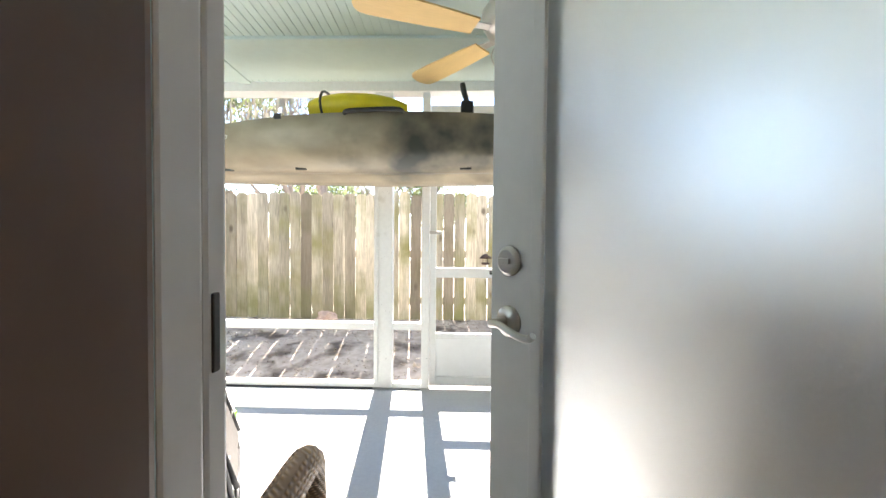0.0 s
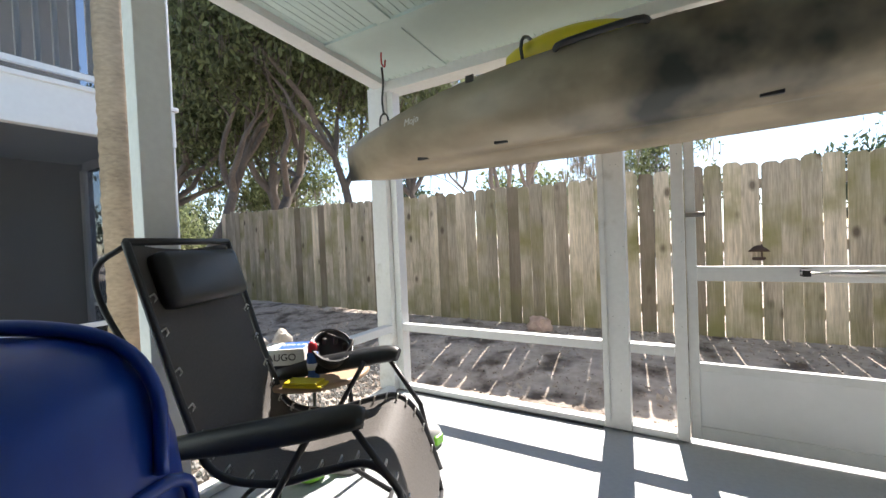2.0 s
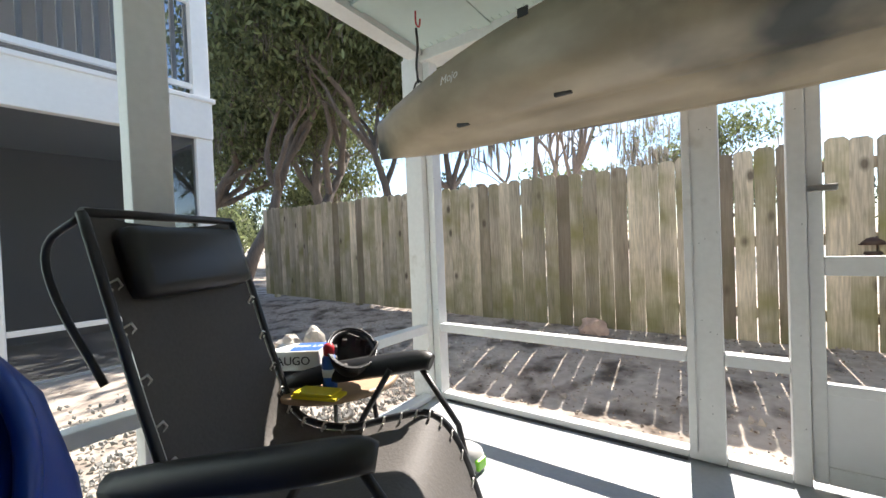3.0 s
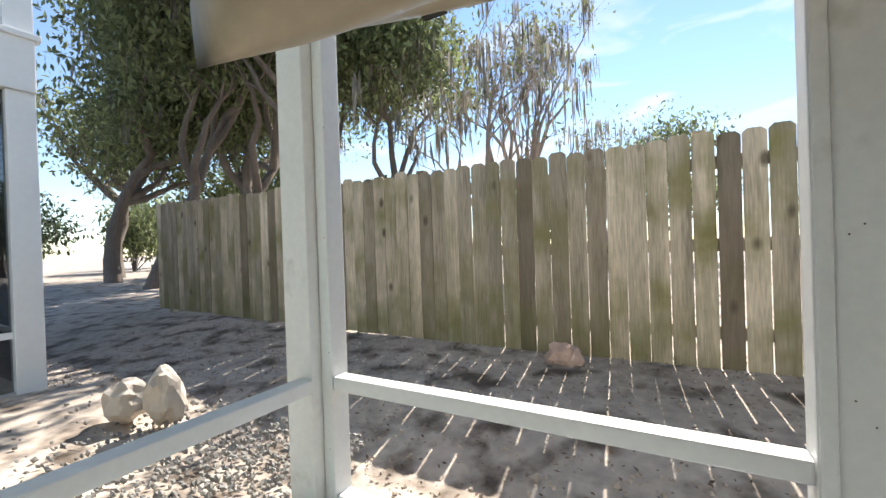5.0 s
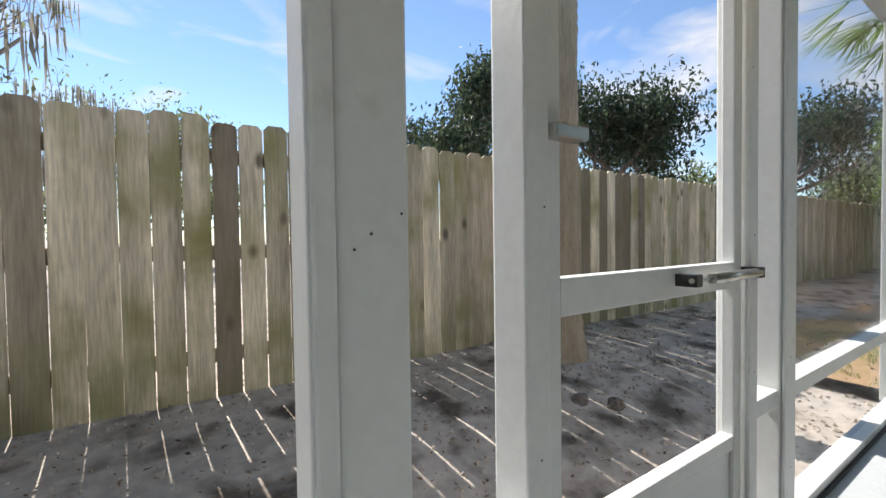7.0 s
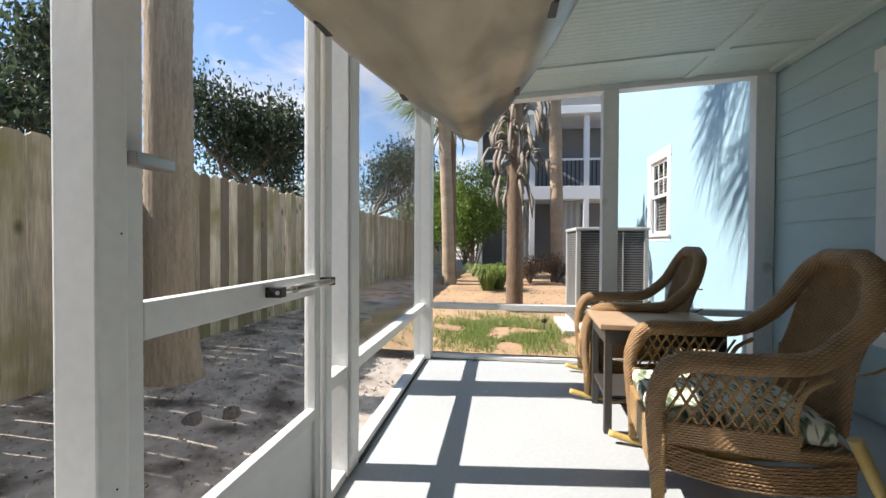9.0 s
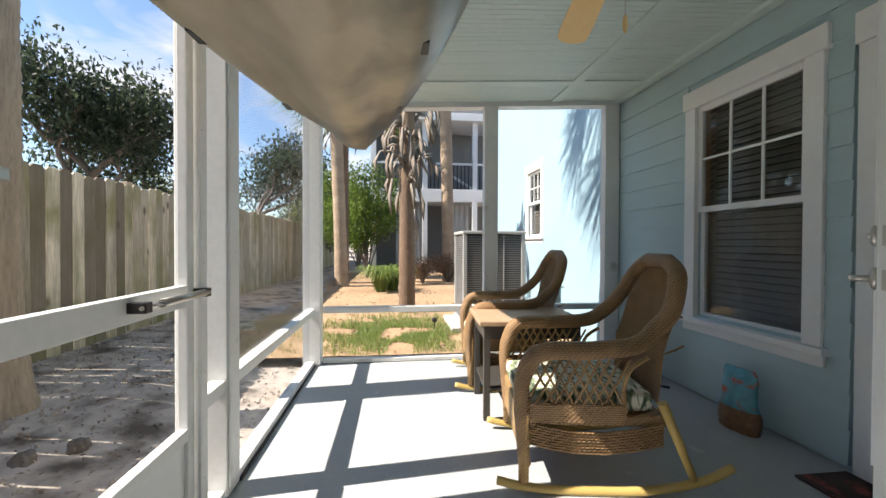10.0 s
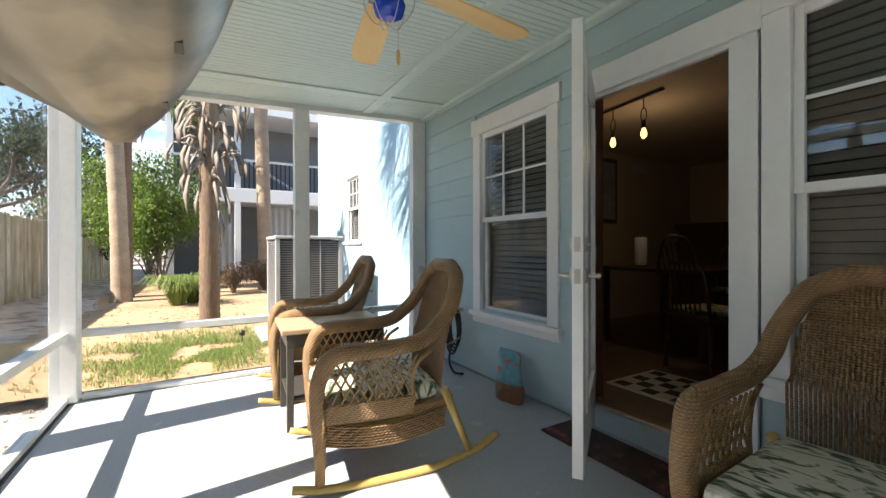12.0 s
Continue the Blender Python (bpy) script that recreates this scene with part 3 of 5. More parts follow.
def window_unit(name, x0, x1, z0, z1, y=WALL_Y, grid=True, inner=True):
    w = thing(name, "white double-hung window with dark blinds lowered", "window", kind="structure")
    f = y + 0.03
    part("window_frame", boxed(x0 - .10, x0, y - .01, f, z0 - .02, z1, bevel=.005), TRIM, w)
    part("window_frame", boxed(x1, x1 + .10, y - .01, f, z0 - .02, z1, bevel=.005), TRIM, w)
    part("window_frame", boxed(x0 - .12, x1 + .12, y - .01, f + .006, z1, z1 + .13, bevel=.005), TRIM, w)
    part("window_sill", boxed(x0 - .13, x1 + .13, y - .01, f + .03, z0 - .06, z0 - .02, bevel=.006), TRIM, w)
    part("apron", boxed(x0 - .11, x1 + .11, y - .01, f - .004, z0 - .12, z0 - .06, bevel=.004), TRIM, w)
    zm = (z0 + z1) / 2 + .01
    for lo, hi, dy in ((z0 - .02, zm + .02, -.055), (zm - .02, z1, -.03)):
        for b in ((x0, x0 + .035, lo, hi), (x1 - .035, x1, lo, hi), (x0 + .035, x1 - .035, lo, lo + .04), (x0 + .035, x1 - .035, hi - .04, hi)):
            part("sash", boxed(b[0], b[1], y + dy, y + dy + .03, b[2], b[3], bevel=.003), TRIM, w)
        p = part("pane", boxed(x0 + .035, x1 - .035, y + dy + .012, y + dy + .016, lo + .04, hi - .04, bevel=0), GLASS, w)
        p.visible_shadow = False
    if grid:
        for k in (1, 2):
            xx = x0 + .035 + (x1 - x0 - .07) * k / 3
            part("muntin", boxed(xx - .008, xx + .008, y - .016, y - .004, zm + .02, z1 - .04, bevel=.002), TRIM, w)
        zz = (zm + z1) / 2 - .01
        part("muntin", boxed(x0 + .035, x1 - .035, y - .015, y - .005, zz - .008, zz + .008, bevel=.002), TRIM, w)
    slat = mesh_of("slat", boxed(x0 + .02, x1 - .02, -.022, .022, -.0015, .0015, bevel=0), BLIND)
    n = int((z1 - z0) / .045)
    for k in range(n):
        piece("slat", slat, w, pose(0, y - .085, z0 + .02 + k * .045, -62))
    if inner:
        # Solid near-black box added to draw the unlit room behind the blinds.
        part("room_shade_box", boxed(x0 - .02, x1 + .02, y - .45, y - .16, z0 - .05, z1 + .05, bevel=0), ROOMSHADE, w, "near-black box standing in for the unlit room behind the blinds")
    return w


window_unit("window_1", *WIN[0])
window_unit("window_2", *WIN[1])
window_unit("window_3", 5.05, 5.65, 1.22, 2.22, y=-.12, grid=True)

# Lap siding boards, cut round the openings
LAP = 0.172
for row in range(15):
    za = 0.02 + row * LAP
    zb = min(za + LAP + .012, 2.44)
    if za > 2.40:
        break
    runs = []
    zc = (za + zb) / 2
    w1 = (WIN[0][0] - .1, WIN[0][1] + .1) if .46 < zc < 2.2 else None
    w2 = (WIN[1][0] - .1, WIN[1][1] + .1) if .46 < zc < 2.2 else None
    door = (-.08, .94) if zc < 2.17 else None
    xs = XL
    for gap in sorted(g for g in (w1, w2, door) if g):
        if gap[0] > xs + .02:
            runs.append((xs, gap[0]))
        xs = max(xs, gap[1])
    runs.append((xs, XR - .05))
    for a, b in runs:
        bm = bmesh.new()
        v = [bm.verts.new(p) for p in ((a, WALL_Y - .012, za), (b, WALL_Y - .012, za), (b, WALL_Y + .014, za), (a, WALL_Y + .014, za), (a, WALL_Y - .012, zb), (b, WALL_Y - .012, zb), (b, WALL_Y + .002, zb), (a, WALL_Y + .002, zb))]
        for f in ((0, 1, 2, 3), (4, 7, 6, 5), (3, 2, 6, 7), (0, 3, 7, 4), (1, 5, 6, 2), (0, 4, 5, 1)):
            bm.faces.new([v[i] for i in f])
        part("siding_board", bm, SIDING, wall_house)

# ---- ceiling ----
def make_ceiling():
    bm = bmesh.new()
    step = (XR - XL) / 100
    for k in range(100):                     # bead boards run across the porch
        x = XL + k * step
        z0, z1 = ceil_z(-.06), ceil_z(YS)
        c = bmesh.ops.create_cube(bm, size=1)["verts"]
        for v in c:
            y = -.13 if v.co.y < 0 else YS
            v.co = Vector((x + .003 if v.co.x < 0 else x + step - .003, y, ceil_z(y) + (.03 if v.co.z > 0 else 0)))
    c = bmesh.ops.create_cube(bm, size=1)["verts"]
    for v in c:
        y = -.25 if v.co.y < 0 else YS + .14
        v.co = Vector((XL - .10 if v.co.x < 0 else XR + .10, y, ceil_z(y) + (.25 if v.co.z > 0 else .006)))
    def batten(x0, x1, y0, y1, drop, lift=0):
        c = bmesh.ops.create_cube(bm, size=1)["verts"]
        for v in c:
            y = y0 if v.co.y < 0 else y1
            v.co = Vector((x0 if v.co.x < 0 else x1, y, ceil_z(y) + (.002 if v.co.z > 0 else -drop)))
    batten(XL, XR, 2.10, 2.19, .016)
    batten(XL, XR, .50, .59, .016)
    batten(XL, XR, -.13, -.05, .03)
    for x in (-1.47, 2.45):
        batten(x, x + .09, -.05, .50, .014)
        batten(x, x + .09, .59, 2.10, .014)
        batten(x, x + .09, 2.19, YS, .014)
    batten(XL, XR, 2.19, 2.66, .006)
    return setting("ceiling", bm, CEIL, "pale green beadboard porch ceiling with flat battens", "ceiling")


make_ceiling()

# ---- screen frame ----
frame_set = thing("screen_frame", "white painted wooden screen framing, weathered", "screen wall", kind="structure")


def stud(x0, x1, y0, y1, z0, z1, name="post"):
    return part(name, boxed(x0, x1, y0, y1, z0, z1, bevel=.006), WHITE, frame_set)


HT = 2.29
Y0, Y1 = YS, YS + .09
for x0, x1 in ((-.452, -.312), (-.088, -.030), (.797, .853), (1.03, 1.165)):
    stud(x0, x1, Y0, Y1, 0.012, HT)
    if x1 - x0 > .1:
        stud(x0 + .002, x0 + .034, Y0 - .011, Y0 - .001, 0.05, HT - .05, "stop_strip")
stud(-2.07, -1.93, YS - .05, Y1 + .02, 0.01, HT)
stud(-1.928, -1.873, YS, Y1, 0.01, HT)
stud(2.90, 3.04, YS - .04, Y1 + .02, 0.01, HT)
for x0, x1 in ((-1.871, -.454), (-.310, -.090), (.855, 1.028), (1.167, 2.898)):
    stud(x0, x1, Y0 + .005, Y1 - .02, .455, .51, "rail")
    stud(x0, x1, Y0 + .01, Y1 - .01, 0.004, .045, "sill")
stud(XL - .12, XR + .1, YS - .03, Y1 + .03, HT - .04, HT + .14, "header")
for X in (XL, XR):
    a, b = X - .045, X + .045
    stud(a, b, 1.09, 1.22, 0.012, 2.42)
    stud(a, b, -.115, .03, 0.012, 2.44)
    for y0, y1 in ((.032, 1.088), (1.222, YS - .052)):
        stud(a + .01, b - .01, y0, y1, .455, .51, "rail")
        stud(a + .01, b - .01, y0, y1, 0.004, .04, "sill")
    bm = bmesh.new()
    for v in bmesh.ops.create_cube(bm, size=1)["verts"]:
        y = -.115 if v.co.y < 0 else YS - .05
        v.co = Vector((a - .01 if v.co.x < 0 else b + .01, y, ceil_z(y) - .045 + (.11 if v.co.z > 0 else 0)))
    part("header", bm, WHITE, frame_set)
for x0, x1 in ((1.17, 2.895),):
    p = part("vinyl_sheet", boxed(x0, x1, Y0 + .05, Y0 + .052, .05, HT - .05, bevel=0), VINYL, frame_set, "clear vinyl weather sheet")
    p.visible_shadow = False


nail = mesh_of("nail", lathe(bmesh.new(), [(.002, 0), (.002, .001), (.001, .0015)], 8), DARKSTEEL)
for x, y in ((-.36, YS), (-.34, YS), (-.40, YS), (-.06, YS), (.82, YS), (1.11, YS), (-1.88, YS), (2.96, YS - .04)):
    for z in (.25, .62, 1.02, 1.48):
        piece("nail", nail, frame_set, pose(x + rng.uniform(-.02, .02), y - .0002, z + rng.uniform(-.05, .05), 90))
# Dark strips added to draw the dirty, shaded gap line along the sills.
for x0, x1 in ((-1.83, -.46), (1.17, 2.89)):
    part("gap_strip", boxed(x0, x1, YS - .004, YS + .009, .001, .013, bevel=.002), RUBBER, frame_set, "thin dark strip drawing the dirty gap line at the floor")


def screen_door():
    d = thing("screen_door", "white screen door with solid kick panel, closed", "door")
    a, b, y0, y1, top = -.026, .793, YS + .02, YS + .055, 2.16
    for n, q in (("stile", (a, a + .046, .03, top)), ("stile", (b - .046, b, .03, top)), ("bottom_rail", (a + .046, b - .046, .03, .10)), ("middle_rail", (a + .046, b - .046, .86, .935)),
                 ("panel_rail", (a + .046, b - .046, .39, .433)), ("top_rail", (a + .046, b - .046, top - .07, top))):
        part(n, boxed(q[0], q[1], y0, y1, q[2], q[3], bevel=.004), WHITE, d)
    part("kick_panel", boxed(a + .046, b - .046, y0 + .012, y1 - .012, .10, .39, bevel=0), TRIM, d)
    bm = tubed([(.52, YS - .02, .905), (.80, YS - .02, .905)], .013, 12)
    tube(bm, [(.42, YS - .02, .905), (.56, YS - .02, .905)], .006, 8)
    part("door_closer", bm, STEEL, d, "metal pneumatic door closer")
    for x in (.44, .80):
        part("bracket", boxed(x - .015, x + .015, YS - .03, YS + .02, .89, .92, bevel=.002), BLACK, d)
    part("latch", boxed(-.03, .06, YS - .015, YS + .02, 1.19, 1.215, bevel=.004), STEEL, d, "small metal latch")
    return d


screen_door()

# ---- fence ----
def make_fence():
    f = thing("fence", "weathered wooden privacy fence of dog-eared pickets, green with algae", "fence")
    kinds = []
    for k in range(6):
        w, h = .136 + .003 * (k % 3), 1.655 + .006 * k
        bm = bmesh.new()
        c = .028
        prof = [(-w / 2, 0), (w / 2, 0), (w / 2, h - c), (w / 2 - c, h), (-w / 2 + c, h), (-w / 2, h - c)]
        fr, bk = [bm.verts.new((x, 0, z)) for x, z in prof], [bm.verts.new((x, .017, z)) for x, z in prof]
        bm.faces.new(fr), bm.faces.new(bk[::-1])
        for i in range(6):
            bm.faces.new((fr[i], bk[i], bk[(i + 1) % 6], fr[(i + 1) % 6]))
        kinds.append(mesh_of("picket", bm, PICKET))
    x = -7.85
    while x < 24:
        g = rng.choice((.003, .004, .006, .007, .009)) if x > -2.2 else rng.choice((.001, .002, .003, .004, .006))
        lift = rng.uniform(-.012, .008)
        piece("picket", rng.choice(kinds), f, pose(x, 5.0 + rng.uniform(-.005, .005), .07 + .017 * max(0, -2 - x) + lift, 0, rng.gauss(0, .12), rng.gauss(0, .8)))
        x += .140 + g
    for z in (.38, 1.0, 1.58):
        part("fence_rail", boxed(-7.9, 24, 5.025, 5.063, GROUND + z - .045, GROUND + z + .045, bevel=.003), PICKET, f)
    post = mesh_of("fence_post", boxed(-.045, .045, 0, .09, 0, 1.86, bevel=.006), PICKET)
    for k in range(14):
        piece("fence_post", post, f, pose(-7.72 + 2.4 * k, 5.066, GROUND - .03))
    return f


make_fence()

# ---- kayak ----
def kayak():
    k = thing("kayak", "scuffed olive and tan plastic fishing kayak slung from the ceiling", "kayak", pose(-0.17, 2.24, 1.505, 0, 0, -1.2))
    L, N, M = 3.46, 44, 24
    rows = []
    for i in range(N + 1):
        u = i / N
        s = 2 * u - 1
        w = 0.40 * (1 - abs(s) ** (2.2 if s < 0 else 1.9)) ** 1.1 + 0.006
        top = 0.322 - 0.10 * abs(s) ** 2.5 * (1 if s < 0 else 0.35)
        keel = 0.03 * max(0, -s - 0.75) / 0.25 if s < 0 else 0.10 * max(0, s - 0.72) / 0.28
        x = s * L / 2 
        ring = []
        for j in range(M + 1):
            a = math.pi * (j / M)                   # gunwale to gunwale, under the keel
            c, d = math.cos(a), math.sin(a)
            yy = w * (abs(c) ** (0.72 + .25 * abs(s))) * (1 if c > 0 else -1)
            zz = keel + (top - keel) * (1 - d ** (0.62 + .35 * s * s))
            if abs(s) < .93:                         # moulded chines and keel ridge
                zz -= 0.024 * math.exp(-((yy / .045) ** 2)) * (1 - abs(s))
                zz += 0.040 * (math.exp(-(((abs(yy) - .15 * (1 - .6 * s * s)) / .038) ** 2))) * (1 - abs(s)) ** .6
            ring.append((x + (.10 * s * abs(s) ** 6 * (zz - .15)), yy, zz))
        for j in range(1, M // 2):
            a = j / (M // 2) * 2 - 1
            ring.append((x, w * a * .96, top + .03 * (1 - a * a)))
        ring.append(ring[0])
        rows.append(ring)
    bm = surface(rows)
    bmesh.ops.remove_doubles(bm, verts=bm.verts, dist=1e-4)
    hull = part("hull", bm, HULL, k)
    for side in (-1, 1):
        for i in (9, 15, 27, 33):
            q = rows[i][7 if side > 0 else M - 7]
            part("scupper_slot", boxed(q[0] - .032, q[0] + .032, q[1] - .010, q[1] + .010, q[2] - .004, q[2] + .012, bevel=.003), BLACK, k)
        part("side_handle", tubed(smooth_line([(-.26, side * .385, .315), (-.22, side * .415, .325), (.02, side * .42, .33), (.06, side * .39, .32)], 4), .013), BLACK, k, "black side carrying handle")
    bag = part("dry_bag", surface([[(-.56 + .60 * u, -.09 + (.13 * math.sin(math.pi * min(1, u * 1.05 + .04)) ** .5) * math.cos(a), .44 + (.085 * math.sin(math.pi * min(1, u * .9 + .08)) ** .5) * math.sin(a)) for a in [q * math.tau / 14 for q in range(15)]] for u in [q / 12 for q in range(13)]]), YELLOW, k, "yellow vinyl dry bag strapped on deck")
    part("strap", tubed([(-.45, -.09 + .14 * math.cos(q * math.tau / 16), .44 + .092 * math.sin(q * math.tau / 16)) for q in range(16)], .008, 6, closed=True), BLACK, k)
    bm = bmesh.new()
    box(bm, .36, .44, -.05, .03, .36, .50, bevel=.015)
    tube(bm, smooth_line([(.40, 0, .50), (.38, 0, .56), (.37, .02, .62)], 3), .018)
    part("seat_bracket", bm, BLACK, k, "black seat-back bracket")
    writing("Mojo", .055, CARD, k, pose(-1.02, -.275, .225, 78, 0, -15))
    part("deck_mark", boxed(-.66, -.62, -.362, -.358, .30, .33, bevel=0), BLACK, k, "round dark maker's mark")
    return k


kayak()


def hook_and_strap(x, y, zt, zb):
    h = thing("hanging_hook", "red ceiling hook with black nylon strap", "hook")
    part("hook", tubed(smooth_line([(x, y, zt), (x, y, zt - .07), (x + .022, y, zt - .10), (x + .03, y, zt - .06)], 4), .005), RED, h)
    part("strap", tubed(smooth_line([(x, y, zt - .10), (x + .006, y, zt - .2), (x - .008, y, zt - .3), (x, y, zb + .12)], 4), .007, 6), BLACK, h)
    part("loop", tubed([(x + .035 * math.cos(a), y, zb + .07 + .06 * math.sin(a)) for a in [q * math.tau / 14 for q in range(14)]], .006, 6, closed=True), BLACK, h)
    part("loop_tail", tubed(smooth_line([(x - .02, y, zb + .06), (x - .04, y, zb), (x + .01, y, zb - .03), (x + .03, y, zb + .03)], 4), .008, 6), BLACK, h)


hook_and_strap(-1.66, 2.36, ceil_z(2.36), 1.82)
hook_and_strap(1.25, 2.24, ceil_z(2.24), 1.80)


# ---- ceiling fan ----
def ceiling_fan():
    c = thing("ceiling_fan", "ceiling fan with pale wooden blades and blue glass light", "ceiling fan", pose(.39, 1.39, 0))
    zc = ceil_z(1.39)
    part("downrod", tubed([(0, 0, zc), (0, 0, zc - .16)], .013, 12), STEEL, c)
    part("canopy", lathe(bmesh.new(), [(.02, zc - .07), (.055, zc - .05), (.065, zc)], 24), STEEL, c)
    part("motor", lathe(bmesh.new(), [(.05, 1.985), (.10, 2.0), (.125, 2.04), (.125, 2.09), (.09, 2.14), (.03, 2.24)], 28), STEEL, c, "ribbed metal motor housing")
    blade = bmesh.new()
    prof = smooth_line([(.17, -.045, 0), (.30, -.055, 0), (.55, -.065, 0), (.63, -.055, 0), (.655, 0, 0), (.63, .055, 0), (.55, .065, 0), (.30, .055, 0), (.17, .045, 0)], 3)
    lo, hi = [blade.verts.new(p) for p in prof], [blade.verts.new(p + Vector((0, 0, .008))) for p in prof]
    blade.faces.new(lo[::-1]), blade.faces.new(hi)
    for i in range(len(lo)):
        j = (i + 1) % len(lo)
        blade.faces.new((lo[i], lo[j], hi[j], hi[i]))
    bme = mesh_of("blade", blade, FANBLADE)
    ime = mesh_of("blade_iron", boxed(.09, .22, -.018, .018, .008, .016, bevel=.003), STEEL)
    for k in range(5):
        m = pose(0, 0, 2.0, 0, 0, -12 - 72 * k) @ pose(0, 0, 0, 9)
        piece("blade", bme, c, m)
        piece("blade_iron", ime, c, m)
    part("light_globe", lathe(bmesh.new(), [(.02, 1.865), (.045, 1.875), (.055, 1.905), (.045, 1.935), (.03, 1.95)], 20), BLUEGLASS, c, "cobalt blue glass globe")
    for k in range(6):
        a = k * math.tau / 6
        part("cage_wire", tubed(smooth_line([(.04 * math.cos(a), .04 * math.sin(a), 1.985), (.085 * math.cos(a), .085 * math.sin(a), 1.92), (.05 * math.cos(a), .05 * math.sin(a), 1.85), (0, 0, 1.84)], 4), .002, 5), STEEL, c)
    part("pull_chain", tubed([(.06, -.06, 1.98), (.06, -.06, 1.80)], .0015, 5), STEEL, c)
    part("chain_fob", lathe(bmesh.new(), [(.003, 1.80), (.007, 1.79), (.008, 1.76), (.003, 1.745)], 10, (.06, -.06, 0)), FANBLADE, c)


ceiling_fan()


# ---- wicker chairs ----
def wicker_chair(name, m, rocker=True, label="", group=""):
    """Faces +y. Rolled arms run into a tall rounded back."""
    c = thing(name, label, "rocking chair" if rocker else "chair", m, group)
    W, F, B, AH, TOP, SH = .30, .34, -.30, .62, 1.0, .34
    half = [(W - .01, F - .02, .12), (W + .01, F, .40), (W + .01, F - .02, AH - .08), (W + .02, F - .09, AH), (W + .02, .05, AH + .01), (W + .01, -.14, AH + .03), (W - .01, B + .06, AH + .10), (W - .02, B - .01, .80), (W - .09, B - .07, .94), (W - .20, B - .085, TOP)]
    left = smooth_line(half, 6)
    roll = left + [Vector((-p.x, p.y, p.z)) for p in left[::-1]]
    part("rolled_frame", tubed(roll, [.028 + .011 * min(1, max(0, (p.z - .3) / .3)) for p in roll], 12), WICKER, c, "thick rolled wicker arm and back edge")
    # back panel: closely woven vertical strands between rail and crown
    bm = bmesh.new()
    for k in range(41):
        s = k / 20 - 1
        x = s * (W - .045)
        zt = .62 + (TOP - .635) * (1 - abs(s) ** 3.2) ** .5
        pts = [(x * .97, B + .03 - .02 * (1 - s * s), .38), (x, B + .015 - .02 * (1 - s * s), .60), (x, B - .04 - .025 * (1 - s * s), min(zt, .82)), (x, B - .075 - .015 * (1 - s * s), max(zt, .64))]
        tube(bm, pts, .0052, 5, caps=False)
    tagged(part("back_panel", bm, WICKER, c), kind="stuff")
    bm = bmesh.new()
    for r in range(34):
        z = .62 + r * .0105
        lim = 1.0 if z < .70 else max(.05, (1 - ((z - .62) / (TOP - .635)) ** 2) ** .31)
        y = B + .01 - .085 * (z - .60) / .38
        tube(bm, [(s * (W - .05) * lim, y - .02 * (1 - s * s) - .004, z) for s in (-1, -.5, 0, .5, 1)], .0035, 4, caps=False)
    tagged(part("back_weave", bm, WICKER, c), kind="stuff")
    for s in (-1, 1):
        x = s * (W + .005)
        bm = bmesh.new()                              # open diamond lattice below the arm, front part only
        for k in range(12):
            y0 = -.10 + k * .042
            for d in (-1, 1):
                a, b = (y0, SH + .05), (y0 + d * .11, AH - .03)
                if -.16 < b[0] < F - .01:
                    tube(bm, [(x, a[0], a[1]), (x + .006 * s, (a[0] + b[0]) / 2, (a[1] + b[1]) / 2), (x, b[0], b[1])], .0058, 5, caps=False)
        tagged(part("arm_lattice", bm, WICKERLIGHT, c), kind="stuff")
        part("arm_border", tubed(smooth_line([(x, -.20, AH - .02), (x, -.13, AH - .07), (x, -.10, SH + .12), (x, -.11, SH + .02)], 5), .010, 8), WICKERLIGHT, c, "bound wicker edge of the open side")
        part("side_apron", boxed(x - .010, x + .010, -.11, F - .02, SH - .03, SH + .055, bevel=.006), WICKER, c)
        bm = bmesh.new()                              # bowed woven skirt under the seat
        for r in range(8):
            z = SH - .03 - r * .0125
            tube(bm, [(x * .985, y, z - .045 * math.sin(math.pi * (y + .27) / .59)) for y in (-.27, -.15, -.02, .10, .22, F - .02)], .0066, 5, caps=False)
        tagged(part("side_skirt", bm, WICKER, c), kind="stuff")
        part("leg", tubed([(x * .99, F - .02, .42), (x * .99, F - .015, .05)], [.027, .022], 10), WICKERLIGHT, c)
        part("leg", tubed([(x * .95, B + .03, .40), (x * .99, B - .10, .075 if rocker else .0)], [.022, .016], 10), RUNNER, c)
        if rocker:
            pts = smooth_line([(x, F + .10, .055), (x, F - .04, .028), (x, .06, .018), (x, -.22, .028), (x, -.44, .075), (x, -.56, .135)], 5)
            part("runner", tubed(pts, .019, 8, flat=.75), RUNNER, c, "bent yellow-tan wooden rocker")
    part("seat", boxed(-W + .01, W - .01, B + .01, F - .01, SH - .05, SH, bevel=.012), WICKER, c)
    part("front_apron", boxed(-W + .015, W - .015, F - .022, F + .004, SH - .17, SH - .01, bevel=.008), WICKERLIGHT, c)
    bm = boxed(-W + .04, W - .04, B + .05, F - .0, SH + .002, SH + .085, bevel=.03)
    bmesh.ops.subdivide_edges(bm, edges=[e for e in bm.edges if e.calc_length() > .2], cuts=5, use_grid_fill=True)
    for v in bm.verts:
        if v.co.z > SH + .05:
            v.co.z += .018 * (1 - (v.co.x / W) ** 2) * (1 - ((v.co.y - .02) / .33) ** 2)
    for f in bm.faces:
        f.smooth = True
    part("cushion", bm, CUSHION, c, "cream seat cushion with green palm-leaf print")
    part("stretcher", tubed([(-W + .01, F - .03, .17), (W - .01, F - .03, .17)], .012, 8), WICKERLIGHT, c)
    return c


